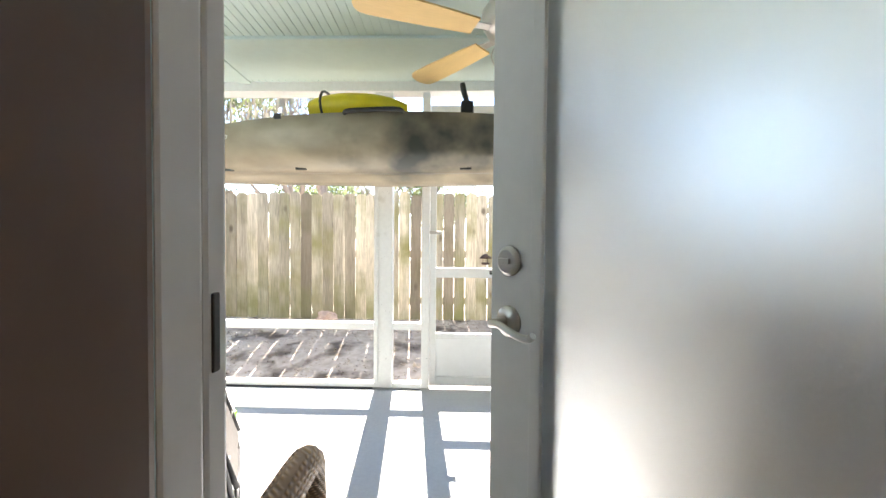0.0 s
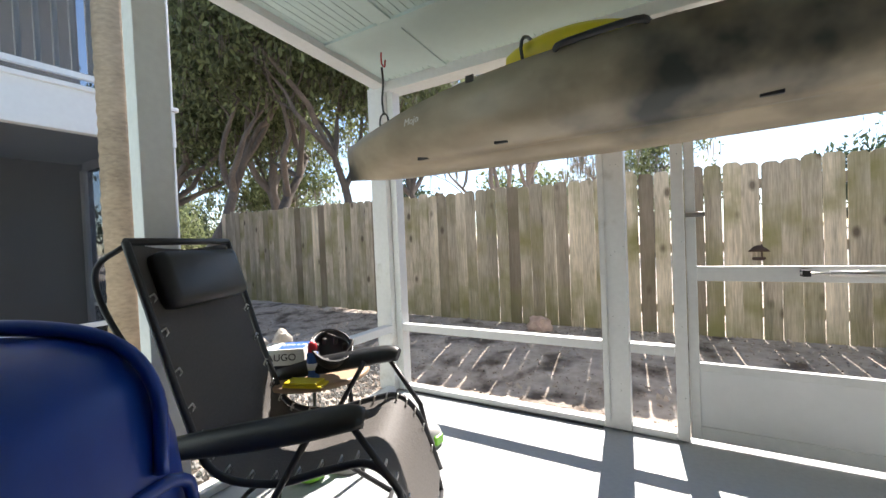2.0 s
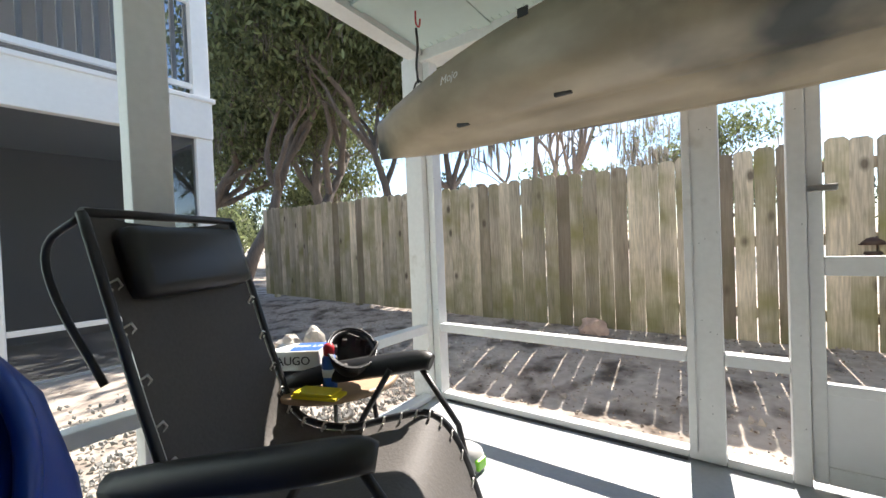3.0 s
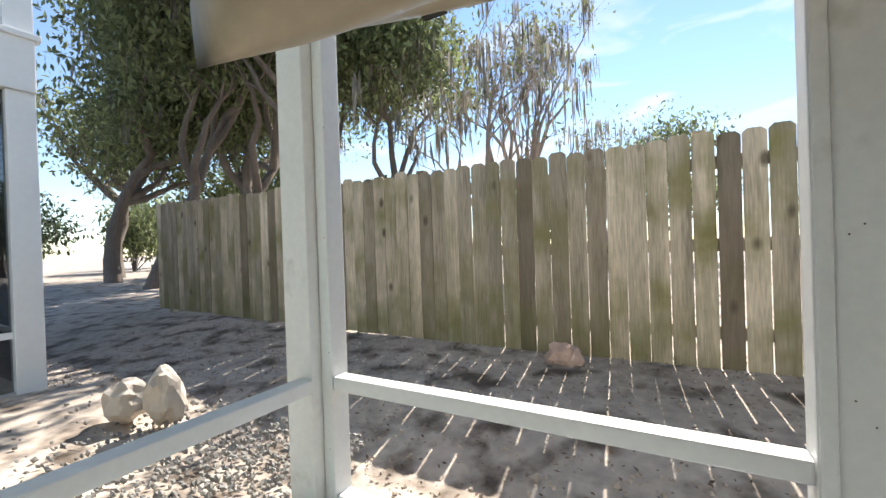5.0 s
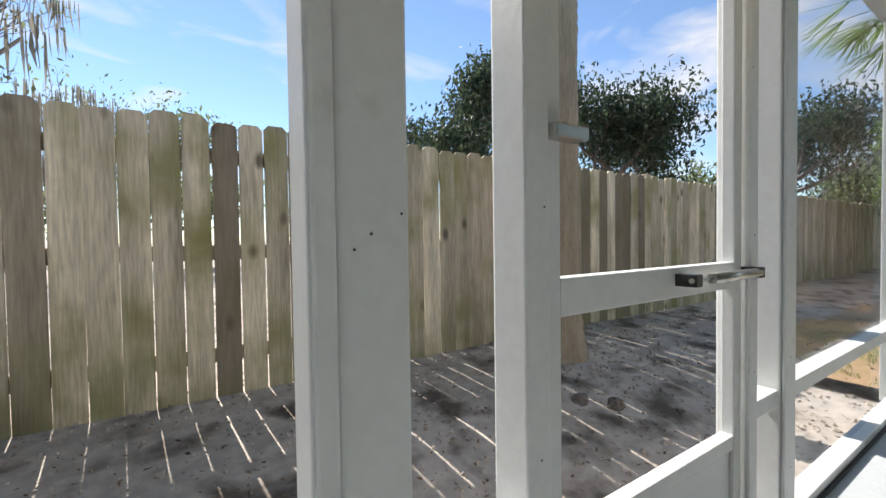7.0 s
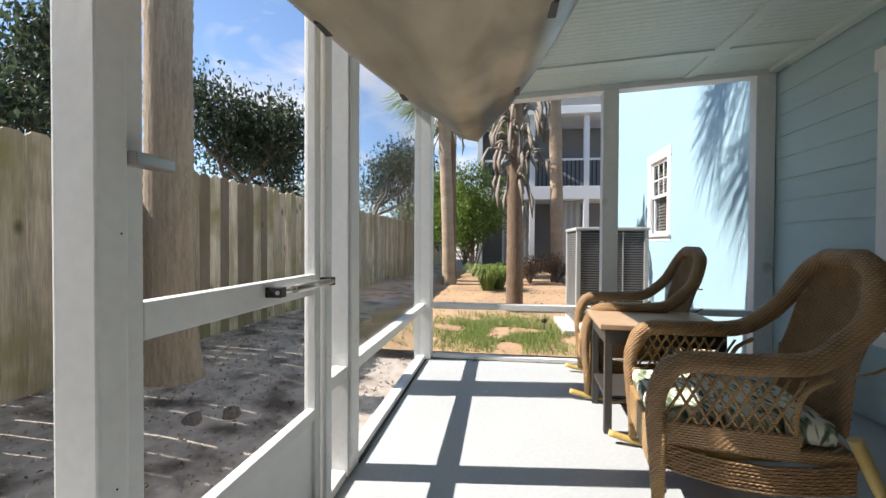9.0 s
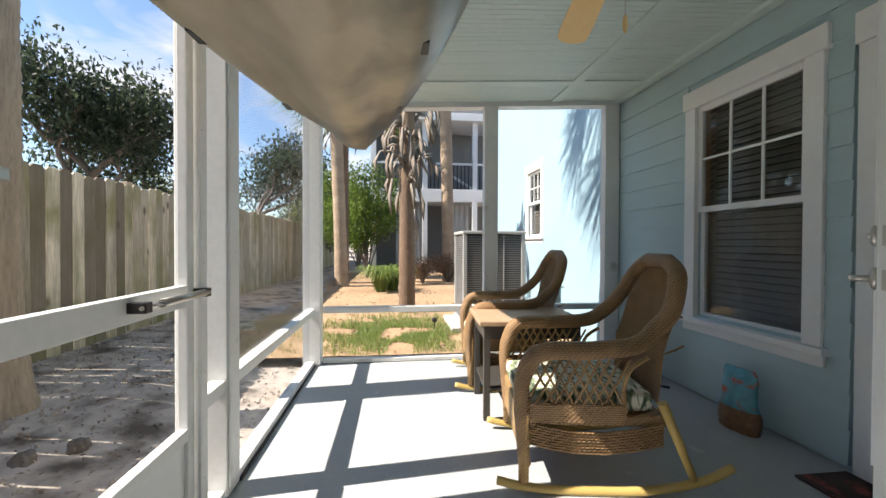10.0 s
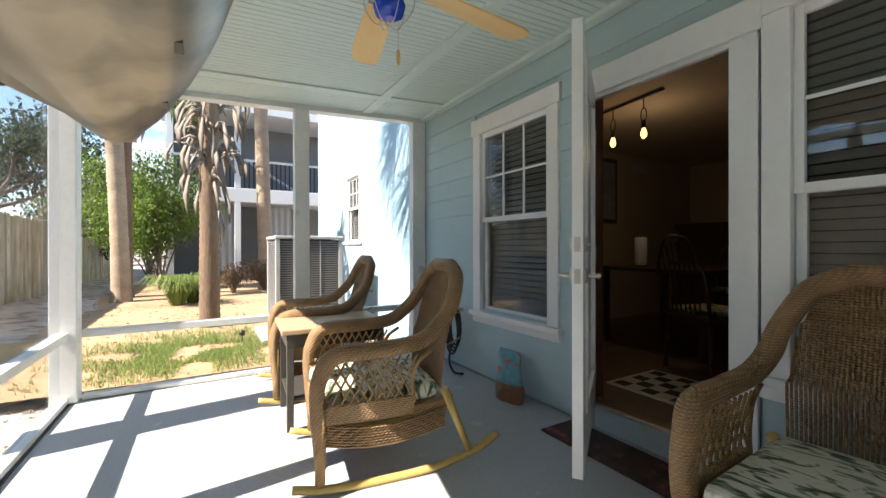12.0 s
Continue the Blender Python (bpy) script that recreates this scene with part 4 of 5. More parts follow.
rock_a = wicker_chair("rocking_chair", pose(1.19, 1.12, 0, 0, 0, -9), True, "brown wicker rocking chair with a leaf-print cushion", "wicker rockers")
rock_b = copy_thing(rock_a, pose(2.42, 1.14, 0, 0, 0, -6))
wicker_chair("wicker_armchair", pose(-.50, .37, 0, 0, 0, 2), False, "brown woven wicker armchair with palm-leaf cushion beside the doorway")


def side_table():
    t = thing("side_table", "low dark side table with a brown wooden top", "table", pose(1.88, 1.22, 0, 0, 0, -4))
    part("tabletop", boxed(-.27, .27, -.36, .30, .585, .615, bevel=.006), TABLETOP, t)
    part("apron", boxed(-.24, .24, -.33, .27, .50, .585, bevel=.004), TABLESIDE, t)
    leg = mesh_of("leg", boxed(-.02, .02, -.02, .02, 0, .50, bevel=.003), TABLESIDE)
    for x in (-.22, .22):
        for y in (-.31, .25):
            piece("leg", leg, t, pose(x, y, 0))
    part("shelf", boxed(-.23, .23, -.32, .26, .18, .20, bevel=.003), TABLESIDE, t)


side_table()


# ---- lounger ----
def lounger():
    c = thing("zero_gravity_lounger", "black steel folding lounger with charcoal sling seat and head pillow", "lounge chair", pose(-1.29, 1.30, 0, 0, 0, -62))
    # faces +y
    H = .27
    prof = smooth_line([(0, -.40, 1.16), (0, -.33, .92), (0, -.24, .62), (0, -.16, .44), (0, .02, .40), (0, .20, .44), (0, .33, .455), (0, .42, .36), (0, .50, .13)], 5)
    part("sling", surface([[(x, p.y, p.z - .03 * (1 - (x / H) ** 2)) for x in (-H + .02, -.15, 0, .15, H - .02)] for p in prof]), CHARCOAL, c, "charcoal mesh sling")
    for s in (-1, 1):
        part("side_rail", tubed([(s * H, p.y, p.z) for p in prof], .0125, 10), DARKSTEEL, c)
        arm = smooth_line([(s * (H + .06), -.30, .535), (s * (H + .07), -.12, .565), (s * (H + .07), .12, .60), (s * (H + .06), .28, .625), (s * (H + .05), .33, .62)], 4)
        part("armrest", tubed(arm, [.02 + .01 * math.sin(math.pi * i / (len(arm) - 1)) for i in range(len(arm))], 10, flat=1.5), BLACK, c, "curved black plastic armrest")
        part("arm_strut", tubed([(s * (H + .05), .29, .60), (s * (H + .04), .42, .40), (s * (H + .02), .50, .02)], .011, 8), DARKSTEEL, c)
        part("leg", tubed([(s * (H + .03), -.30, .52), (s * (H + .03), -.18, .30), (s * (H + .02), .28, .02)], .011, 8), DARKSTEEL, c)
        part("leg", tubed([(s * (H + .03), .18, .60), (s * (H + .03), .02, .34), (s * (H + .02), -.38, .02)], .011, 8), DARKSTEEL, c)
        part("back_rod", tubed(smooth_line([(s * H, -.40, 1.15), (s * (H + .01), -.49, 1.08), (s * (H + .01), -.47, .95), (s * H, -.36, .74)], 4), .009, 8), DARKSTEEL, c)
        ring = mesh_of("lacing", tubed([(0, 0, 0), (-s * .03, .004, .012), (-s * .045, 0, -.006), (-s * .03, -.004, -.02)], .0035, 5, closed=True), STEEL)
        for i in range(4, len(prof) - 2, 2):
            piece("lacing", ring, c, pose(s * H, prof[i].y, prof[i].z + .01))
    for z, y in ((.02, .50), (.02, -.38), (.02, .28)):
        part("foot_bar", tubed([(-H - .02, y, z), (H + .02, y, z)], .011, 8), DARKSTEEL, c)
    part("top_bar", tubed([(-H, -.40, 1.16), (H, -.40, 1.16)], .0125, 8), DARKSTEEL, c)
    bm = boxed(-.22, .22, -.035, .035, -.10, .10, bevel=.034)
    bmesh.ops.transform(bm, matrix=pose(0, -.335, 1.03, 17), verts=bm.verts)
    for f in bm.faces:
        f.smooth = True
    part("head_pillow", bm, BLACK, c, "black padded head pillow")


lounger()


def blue_tub():
    c = thing("storage_tub", "large scuffed blue plastic tub with rounded moulded top", "tub", pose(-1.16, .44, 0, 0, 0, 28) @ Matrix.Diagonal((1.04, 1.0, 1.055, 1)))
    rows = []
    for z, w, d in ((0, .34, .29), (.06, .345, .295), (.45, .32, .265), (.70, .30, .24), (.82, .275, .215), (.885, .235, .18), (.915, .15, .12), (.92, .02, .02)):
        ring = []
        for k in range(33):
            a = k * math.tau / 32
            cx, cy = math.cos(a), math.sin(a)
            ring.append((w * abs(cx) ** .42 * (1 if cx >= 0 else -1), d * abs(cy) ** .42 * (1 if cy >= 0 else -1), z))
        rows.append(ring)
    bm = surface(rows)
    bmesh.ops.remove_doubles(bm, verts=bm.verts, dist=1e-4)
    part("body", bm, BLUE, c)
    part("rim", tubed(smooth_line([(.31, .10, .66), (.295, .12, .80), (.235, .11, .895), (.10, .10, .932), (-.12, .10, .932), (-.235, .11, .895), (-.295, .12, .80), (-.31, .10, .66)], 5), .013, 8, flat=1.6), BLUE, c, "raised blue rim")
    part("handle", tubed(smooth_line([(-.10, .12, .965), (-.20, .10, .985), (-.36, .06, .95), (-.40, .0, .85)], 5), .014, 8), BLUE, c)
    bm = bmesh.new()
    tube(bm, smooth_line([(-.22, -.292, .15), (-.21, -.272, .55), (-.18, -.262, .64), (0, -.262, .66), (.18, -.262, .64), (.21, -.272, .55), (.22, -.292, .15)], 5), .014, 8)
    part("moulded_rib", bm, BLUE, c)
    bm = tubed(smooth_line([(.337, -.20, .12), (.318, -.18, .52), (.31, -.15, .62), (.308, 0, .64), (.31, .15, .62), (.318, .18, .52), (.337, .20, .12)], 5), .013, 8)
    part("moulded_rib", bm, BLUE, c)


blue_tub()


def cooler():
    c = thing("cooler_box", "white plastic cooler on the floor behind the lounger", "cooler", pose(-1.72, .62, 0, 0, 0, 8))
    part("body", boxed(-.17, .17, -.24, .24, 0, .33, bevel=.02), CARD, c)
    part("lid", boxed(-.18, .18, -.25, .25, .332, .39, bevel=.02), CARD, c)


cooler()


def plant_stand():
    t = thing("small_table", "small round wooden side table with metal legs", "table", pose(-1.60, 1.66, 0))
    part("tabletop", lathe(bmesh.new(), [(.25, .495), (.26, .50), (.26, .515), (.25, .52)], 32), TABLETOP, t)
    for k in range(3):
        a = k * math.tau / 3 + .4
        part("leg", tubed([(.16 * math.cos(a), .16 * math.sin(a), .495), (.22 * math.cos(a), .22 * math.sin(a), .0)], .01, 8), DARKSTEEL, t)
    b = thing("battery_box", "white and black cardboard battery box on the small table", "box", pose(-1.67, 1.55, .521, 0, 0, 35))
    part("carton", boxed(-.10, .10, -.07, .07, 0, .135, bevel=.003), CARD, b)
    part("band", boxed(-.1015, .1015, -.0715, .0715, .012, .062, bevel=0), BLACK, b, "black printed band")
    part("top_print", boxed(-.02, .098, -.06, .06, .1355, .137, bevel=0), PALEBLUE, b, "blue printed label")
    writing("AUGO", .045, BLACK, b, pose(0, -.0725, .098, 90))
    writing("HEAVY DUTY BATTERY", .015, CARD, b, pose(0, -.0725, .036, 90))
    writing("200 LB", .04, CARD, b, pose(.04, 0, .138, 0, 0, 0))
    s = thing("spray_can", "small blue spray can with a red cap on the table", "spray can", pose(-1.50, 1.56, .521))
    part("can", lathe(bmesh.new(), [(.026, 0), (.027, .004), (.027, .11), (.022, .122), (.012, .126)], 20), PALEBLUE, s)
    part("cap", lathe(bmesh.new(), [(.02, .124), (.021, .15), (.016, .165), (.006, .168)], 16), RED, s, "red cap")
    part("label_band", lathe(bmesh.new(), [(.0275, .045), (.0275, .075)], 20), CARD, s)
    g = thing("cloth", "folded yellow cleaning cloth on the table", "cloth", pose(-1.46, 1.48, .521, 0, 0, 20))
    part("fold", boxed(-.09, .09, -.04, .04, 0, .012, bevel=.005), YELLOW, g)
    part("fold", boxed(-.085, .07, -.035, .04, .0125, .022, bevel=.004), YELLOW, g)
    h = thing("helmet", "glossy black and grey bicycle helmet lying upside down", "helmet", pose(-1.50, 1.66, .556, 0, 26, -30) @ Matrix.Diagonal((.86, .86, .9, 1)))
    rows = []
    for i in range(9):
        t2 = i / 8 * math.pi / 2
        rows.append([(.125 * math.sin(t2) * math.cos(a) * 1.12, .105 * math.sin(t2) * math.sin(a), .13 - .128 * math.cos(t2)) for a in [q * math.tau / 28 for q in range(29)]])
    for i in range(8, 0, -1):
        t2 = i / 8 * math.pi / 2
        rows.append([(.108 * math.sin(t2) * math.cos(a) * 1.12, .09 * math.sin(t2) * math.sin(a), .128 - .105 * math.cos(t2)) for a in [q * math.tau / 28 for q in range(29)]])
    part("shell", surface(rows), BLACK, h)
    for k in range(8):
        a = k * math.tau / 8 + .2
        part("vent_pad", boxed(.095 * math.cos(a) - .012, .095 * math.cos(a) + .012, .08 * math.sin(a) - .012, .08 * math.sin(a) + .012, .07, .11, bevel=.008), CHARCOAL, h)
    part("chin_strap", tubed(smooth_line([(.09, .05, .12), (.02, .11, .15), (-.06, .08, .11), (-.10, 0, .13)], 5), .006, 6), CHARCOAL, h)
    part("rim", tubed([(.140 * math.cos(a), .106 * math.sin(a), .13) for a in [q * math.tau / 28 for q in range(28)]], .006, 6, closed=True), BLACK, h)
    p = thing("garden_tool", "lime green and black power tool on the floor", "tool", pose(-1.62, 1.62, 0, 0, 0, 60))
    part("motor_housing", lathe(bmesh.new(), [(.05, .0), (.075, .02), (.08, .12), (.05, .17), (.02, .18)], 20), GREENP, p)
    part("grip", tubed(smooth_line([(0, 0, .15), (.08, 0, .20), (.16, 0, .15), (.17, 0, .05)], 4), .018, 8), BLACK, p)
    part("guard", lathe(bmesh.new(), [(.10, .0), (.11, .005), (.09, .05), (.03, .07)], 20, (.20, .02, 0)), CONCRETE, p)
    e = thing("cap_hat", "grey cap with lime green side on the floor", "cap", pose(-1.30, 2.16, 0))
    part("crown", lathe(bmesh.new(), [(.085, 0), (.088, .03), (.075, .075), (.04, .10), (.01, .105)], 20), ACMETAL, e)
    part("patch", boxed(.05, .092, -.04, .03, .01, .06, bevel=.01), GREENP, e)


plant_stand()


# ---- porch clutter by the house wall ----
def snack_bag():
    b = thing("charcoal_bag", "crumpled blue and brown plastic bag against the wall", "bag", pose(1.40, .03, 0, 0, 0, 6))
    rows = []
    for i in range(12):
        u = i / 11
        w, d = .12 * (1 - .25 * u ** 3) + .01 * math.sin(u * 9), .055 * (1 - u ** 2.2) + .006
        rows.append([(w * math.cos(a) * (1 + .1 * noise.noise(Vector((u * 6, a, 1)))), d * math.sin(a) * (1 + .35 * noise.noise(Vector((u * 7, a * 2, 3)))), .36 * u) for a in [q * math.tau / 24 for q in range(25)]])
    part("bag", surface(rows), material("bag_print", (.10, .33, .42), .3, vary=.4, big=9, bump=.2, tint=((.45, .10, .05), .52, .60, 12)), b)
    part("bag_base", surface([[(x * 1.02, y * 1.04, z) for x, y, z in r] for r in rows[:5]]), material("bag_contents", (.24, .13, .07), .4, vary=.4, scale=40, bump=.4), b, "brown contents showing through")


snack_bag()
tagged(part("doormat", boxed(.13, .92, -.085, .19, 0.0, .012, bevel=.004), MAT), "dark floral doormat on the porch floor", "doormat")


def hose():
    h = thing("garden_hose", "coiled black hose hung low on the house wall", "hose", pose(2.25, -.08, .38))
    for k in range(4):
        r = .17 + .012 * k
        part("coil", tubed([(r * .5 * math.cos(a), .03 + .015 * k, r * math.sin(a) - .04 * k * .3) for a in [q * math.tau / 24 for q in range(24)]], .010, 8, closed=True), RUBBER, h)
    part("tail", tubed(smooth_line([(.05, .04, -.15), (.0, .10, -.30), (-.12, .12, -.37), (-.2, .08, -.37)], 5), .010, 8), RUBBER, h)
    part("hook", boxed(-.02, .02, -.035, .06, .14, .17, bevel=.004), STEEL, h)


hose()


# ---- dining room seen through the doorway ----
FZ = .16


def dining_room():
    t = thing("track_light", "ceiling track with three glowing filament bulbs", "lamp", pose(0, 0, 0))
    a, b = Vector((.98, -1.18, 2.345)), Vector((1.90, -1.30, 2.345))
    part("track", tubed([a, b], .012, 8), DARKSTEEL, t)
    for u in (.20, .55, .9):
        p = a.lerp(b, u)
        part("drop_rod", tubed([p, p - Vector((0, 0, .10))], .005, 8), DARKSTEEL, t)
        part("yoke", tubed([p + Vector((.025 * math.cos(q), 0, -.15 + .06 * math.sin(q))) for q in [k * math.tau / 14 for k in range(14)]], .004, 6, closed=True), DARKSTEEL, t)
        part("socket", lathe(bmesh.new(), [(.012, -.26), (.018, -.25), (.018, -.20), (.008, -.19)], 14, p), DARKSTEEL, t)
        part("bulb", lathe(bmesh.new(), [(.006, -.345), (.020, -.33), (.025, -.305), (.016, -.27), (.012, -.26)], 16, p), WARMBULB, t, "glowing warm bulb")
    pic = thing("framed_picture", "framed picture in a dark frame on the wall", "picture", pose(2.59, -2.55, 1.84, 0, 0, 90))
    part("frame", boxed(-.24, .24, 0, .025, -.42, .42, bevel=.006), DARKWOOD, pic)
    part("print", boxed(-.19, .19, -.0, .03, -.37, .37, bevel=0), material("faded_print", (.22, .25, .28), .6, vary=.3, big=5), pic)
    v = thing("air_vent", "small grey wall air vent", "vent", pose(2.59, -3.3, 2.2, 0, 0, 90))
    part("frame", boxed(-.18, .18, 0, .015, -.07, .07, bevel=.003), ACMETAL, v)
    for k in range(5):
        part("slat", boxed(-.16, .16, -.004, .0, -.055 + k * .025, -.04 + k * .025, bevel=0), DARKSTEEL, v)
    p = thing("upright_piano", "dark wooden upright piano against the wall", "piano", pose(1.8, -4.25, FZ))
    part("case", boxed(-.75, .75, -.3, .1, 0, 1.25, bevel=.01), DARKWOOD, p)
    part("key_shelf", boxed(-.72, .72, .1, .34, .62, .74, bevel=.01), DARKWOOD, p)
    part("top_board", boxed(-.78, .78, -.32, .13, 1.252, 1.285, bevel=.008), DARKWOOD, p)
    for x in (-.66, .66):
        part("leg", boxed(x - .04, x + .04, .24, .32, 0, .62, bevel=.008), DARKWOOD, p)
    dt = thing("dining_table", "dark wooden dining table", "table", pose(1.35, -2.1, FZ))
    part("tabletop", boxed(-.55, .55, -.6, .6, .72, .755, bevel=.01), DARKWOOD, dt)
    for x in (-.48, .48):
        for y in (-.52, .52):
            part("leg", boxed(x - .035, x + .035, y - .035, y + .035, 0, .72, bevel=.006), DARKWOOD, dt)
    r = thing("paper_towel_roll", "white paper towel roll on the dining table", "paper towel", pose(1.55, -1.75, FZ + .756))
    part("roll", lathe(bmesh.new(), [(.055, .012), (.057, .02), (.057, .27), (.055, .28)], 24), CARD, r)
    part("holder", lathe(bmesh.new(), [(.07, 0), (.07, .01), (.012, .0115), (.012, .31), (.004, .315)], 20), DARKSTEEL, r)
    cd = thing("candle", "small lit candle on the piano", "candle", pose(1.45, -4.2, FZ + 1.286))
    part("wax", lathe(bmesh.new(), [(.03, 0), (.03, .09), (.02, .092)], 16), CARD, cd)
    part("flame", lathe(bmesh.new(), [(.002, .095), (.008, .11), (.004, .125), (.001, .135)], 10), WARMBULB, cd)
    ch = None
    for x, y, rz in ((.72, -1.35, 160), (.55, -2.2, -90), (1.3, -3.0, 10)):
        if ch is None:
            ch = thing("dining_chair", "dark wooden dining chair with spindle back and pale seat pad", "chair", pose(x, y, FZ, 0, 0, rz), "chairs round the table")
            part("seat", boxed(-.22, .22, -.22, .22, .42, .455, bevel=.01), DARKWOOD, ch)
            part("seat_pad", boxed(-.19, .19, -.19, .19, .456, .49, bevel=.014), CUSHION, ch, "pale patterned seat pad")
            for lx in (-.19, .19):
                for ly in (-.19, .19):
                    part("leg", tubed([(lx, ly, .42), (lx * 1.12, ly * 1.12, 0)], .018, 8), DARKWOOD, ch)
            part("back_hoop", tubed(smooth_line([(-.20, -.20, .45), (-.22, -.27, .75), (-.12, -.31, .98), (0, -.32, 1.02), (.12, -.31, .98), (.22, -.27, .75), (.20, -.20, .45)], 4), .014, 8), DARKWOOD, ch)
            for k in range(-3, 4):
                part("spindle", tubed([(k * .045, -.21, .45), (k * .05, -.305, .98 - .004 * k * k)], .006, 6), DARKWOOD, ch)
        else:
            copy_thing(ch, pose(x, y, FZ, 0, 0, rz))
    rug = thing("rug", "black and white checked rug inside the doorway", "rug", pose(.55, -.75, FZ))
    part("cloth", boxed(-.42, .42, -.28, .28, .0, .008, bevel=.002), CARD, rug)
    sq = mesh_of("check", boxed(-.045, .045, -.045, .045, .0085, .0105, bevel=0), BLACK)
    for i in range(8):
        for j in range(5):
            if (i + j) % 2:
                piece("check", sq, rug, pose(-.34 + i * .097, -.2 + j * .1, 0))


dining_room()
lamp = bpy.data.lights.new("track_bulb", "POINT")
lamp.energy, lamp.color, lamp.shadow_soft_size = 0.6, (1, .72, .42), .05
new("track_bulb", lamp).location = (1.3, -1.5, 1.98)

# ---- outdoors ----
def palm(x, y, h, r, mat, flare=1.25, rings=0.012, lean=(0, 0), skirt=0.0, head=True, label="tall palm tree with a ringed trunk"):
    p = thing("palm_tree", label, "palm tree", pose(x, y, GROUND - .03))
    rows = []
    n = int(h / .045)
    for i in range(n + 1):
        z = h * i / n
        rr = r * (1 + (flare - 1) * math.exp(-z / .30)) + rings * (1 if i % 2 else -.4) * rng.uniform(.3, 1)
        ox, oy = lean[0] * (z / h) ** 1.4, lean[1] * (z / h) ** 1.4
        rows.append([(ox + rr * math.cos(a) * (1 + .05 * noise.noise(Vector((a * 2, z * 3, x)))), oy + rr * math.sin(a) * (1 + .05 * noise.noise(Vector((a * 2, z * 3, y)))), z) for a in [q * math.tau / 18 for q in range(19)]])
    part("trunk", surface(rows), mat, p)

    def frond(bm, z, ang, length, droop, width, count=26):
        base = Vector((lean[0] + r * .7 * math.cos(ang), lean[1] + r * .7 * math.sin(ang), z))
        out = Vector((math.cos(ang), math.sin(ang), 0))
        side = Vector((-out.y, out.x, 0))
        pts = [base + out * (length * t) + Vector((0, 0, length * (.45 * t - droop * t * t))) for t in [k / 8 for k in range(9)]]
        tube(bm, pts, [.014 - .0012 * k for k in range(9)], 5, caps=False)
        tip = pts[-1]
        for k in range(count):
            s = (k / (count - 1) - .5) * 2.4
            d = (out * math.cos(s) + side * math.sin(s)) * width * rng.uniform(.8, 1.1) + Vector((0, 0, -width * rng.uniform(.15, .7)))
            w = side * math.cos(s) * .012 - out * math.sin(s) * .012
            a = pts[6]
            v = [bm.verts.new(q) for q in (a - w * .5, a + w * .5, a + d * .6 + w, a + d, a + d * .6 - w)]
            bm.faces.new(v)

    if head:
        bm = bmesh.new()
        for k in range(26):
            frond(bm, h + rng.uniform(-.25, .05), k * 2.399, rng.uniform(.9, 1.5), rng.uniform(.3, 1.1), rng.uniform(.7, 1.0))
        part("crown", bm, BUSHLEAF, p, "fan-shaped green fronds")
    if skirt:
        bm = bmesh.new()
        for k in range(64):                                   # cut stubs and hanging dead fronds
            a, z = k * 2.4, h - skirt * rng.random()
            o = Vector((math.cos(a), math.sin(a), 0))
            b = Vector((lean[0] + r * o.x, lean[1] + r * o.y, z))
            e = b + o * rng.uniform(.10, .34) + Vector((0, 0, rng.uniform(-.45, .22)))
            tube(bm, [b, b.lerp(e, .5) + Vector((0, 0, .05)), e], [.05, .036, .015], 5, flat=.35)
            if k % 2 == 0:
                f = e + o * rng.uniform(0, .15) - Vector((0, 0, rng.uniform(.3, .6)))
                tube(bm, [e, e.lerp(f, .5) + o * .05, f], [.02, .05, .006], 4, flat=.15)
        part("dead_fronds", bm, DEADFROND, p, "dry grey hanging fronds and cut stubs")
    return p


palm(5.78, 1.86, 3.4, .125, PALMBROWN, 1.15, .010, skirt=1.25, head=False, label="palm with a skirt of dead grey fronds")
palm(11.0, .50, 9, .17, PALMBARK, 1.15, .008, lean=(0, .25))
palm(9.8, 3.42, 9, .155, PALMBARK, 1.4, .010, lean=(0, .4))
palm(10.7, 3.50, 5.2, .16, PALMBROWN, 1.3, .014, skirt=1.0)
palm(2.02, 4.52, 8, .155, PALMGREY, 1.7, .008, label="tall palm with a flared brown trunk by the fence")
palm(-3.5, 1.64, 8, .115, PALMBARK, 1.1, .006, label="tall palm with a pale trunk beside the porch")


def leaf_cloud(centres, count, spread, size):
    """One mesh of small pointed leaves gathered in clumps."""
    verts, faces = [], []
    for _ in range(count):
        c, rad = rng.choice(centres)
        d = Vector((rng.gauss(0, 1), rng.gauss(0, 1), rng.gauss(0, .75)))
        d = d.normalized() * rad * spread * rng.random() ** .45
        q = Vector(c) + d
        s = size * rng.uniform(.6, 1.4)
        m = Matrix.Translation(q) @ pose(0, 0, 0, rng.uniform(0, 360), rng.uniform(0, 360), rng.uniform(0, 360))
        k = len(verts)
        verts += [m @ Vector(v) for v in ((-s, 0, 0), (0, -s * .4, .1 * s), (s, 0, 0), (0, s * .4, .1 * s))]
        faces.append((k, k + 1, k + 2, k + 3))
    return verts, faces


def py_part(name, verts, faces, mat, parent, label=""):
    me = bpy.data.meshes.new(name)
    me.from_pydata(verts, [], faces)
    me.materials.append(mat)
    ob = new(name, me)
    ob.parent = parent
    return tagged(ob, label)


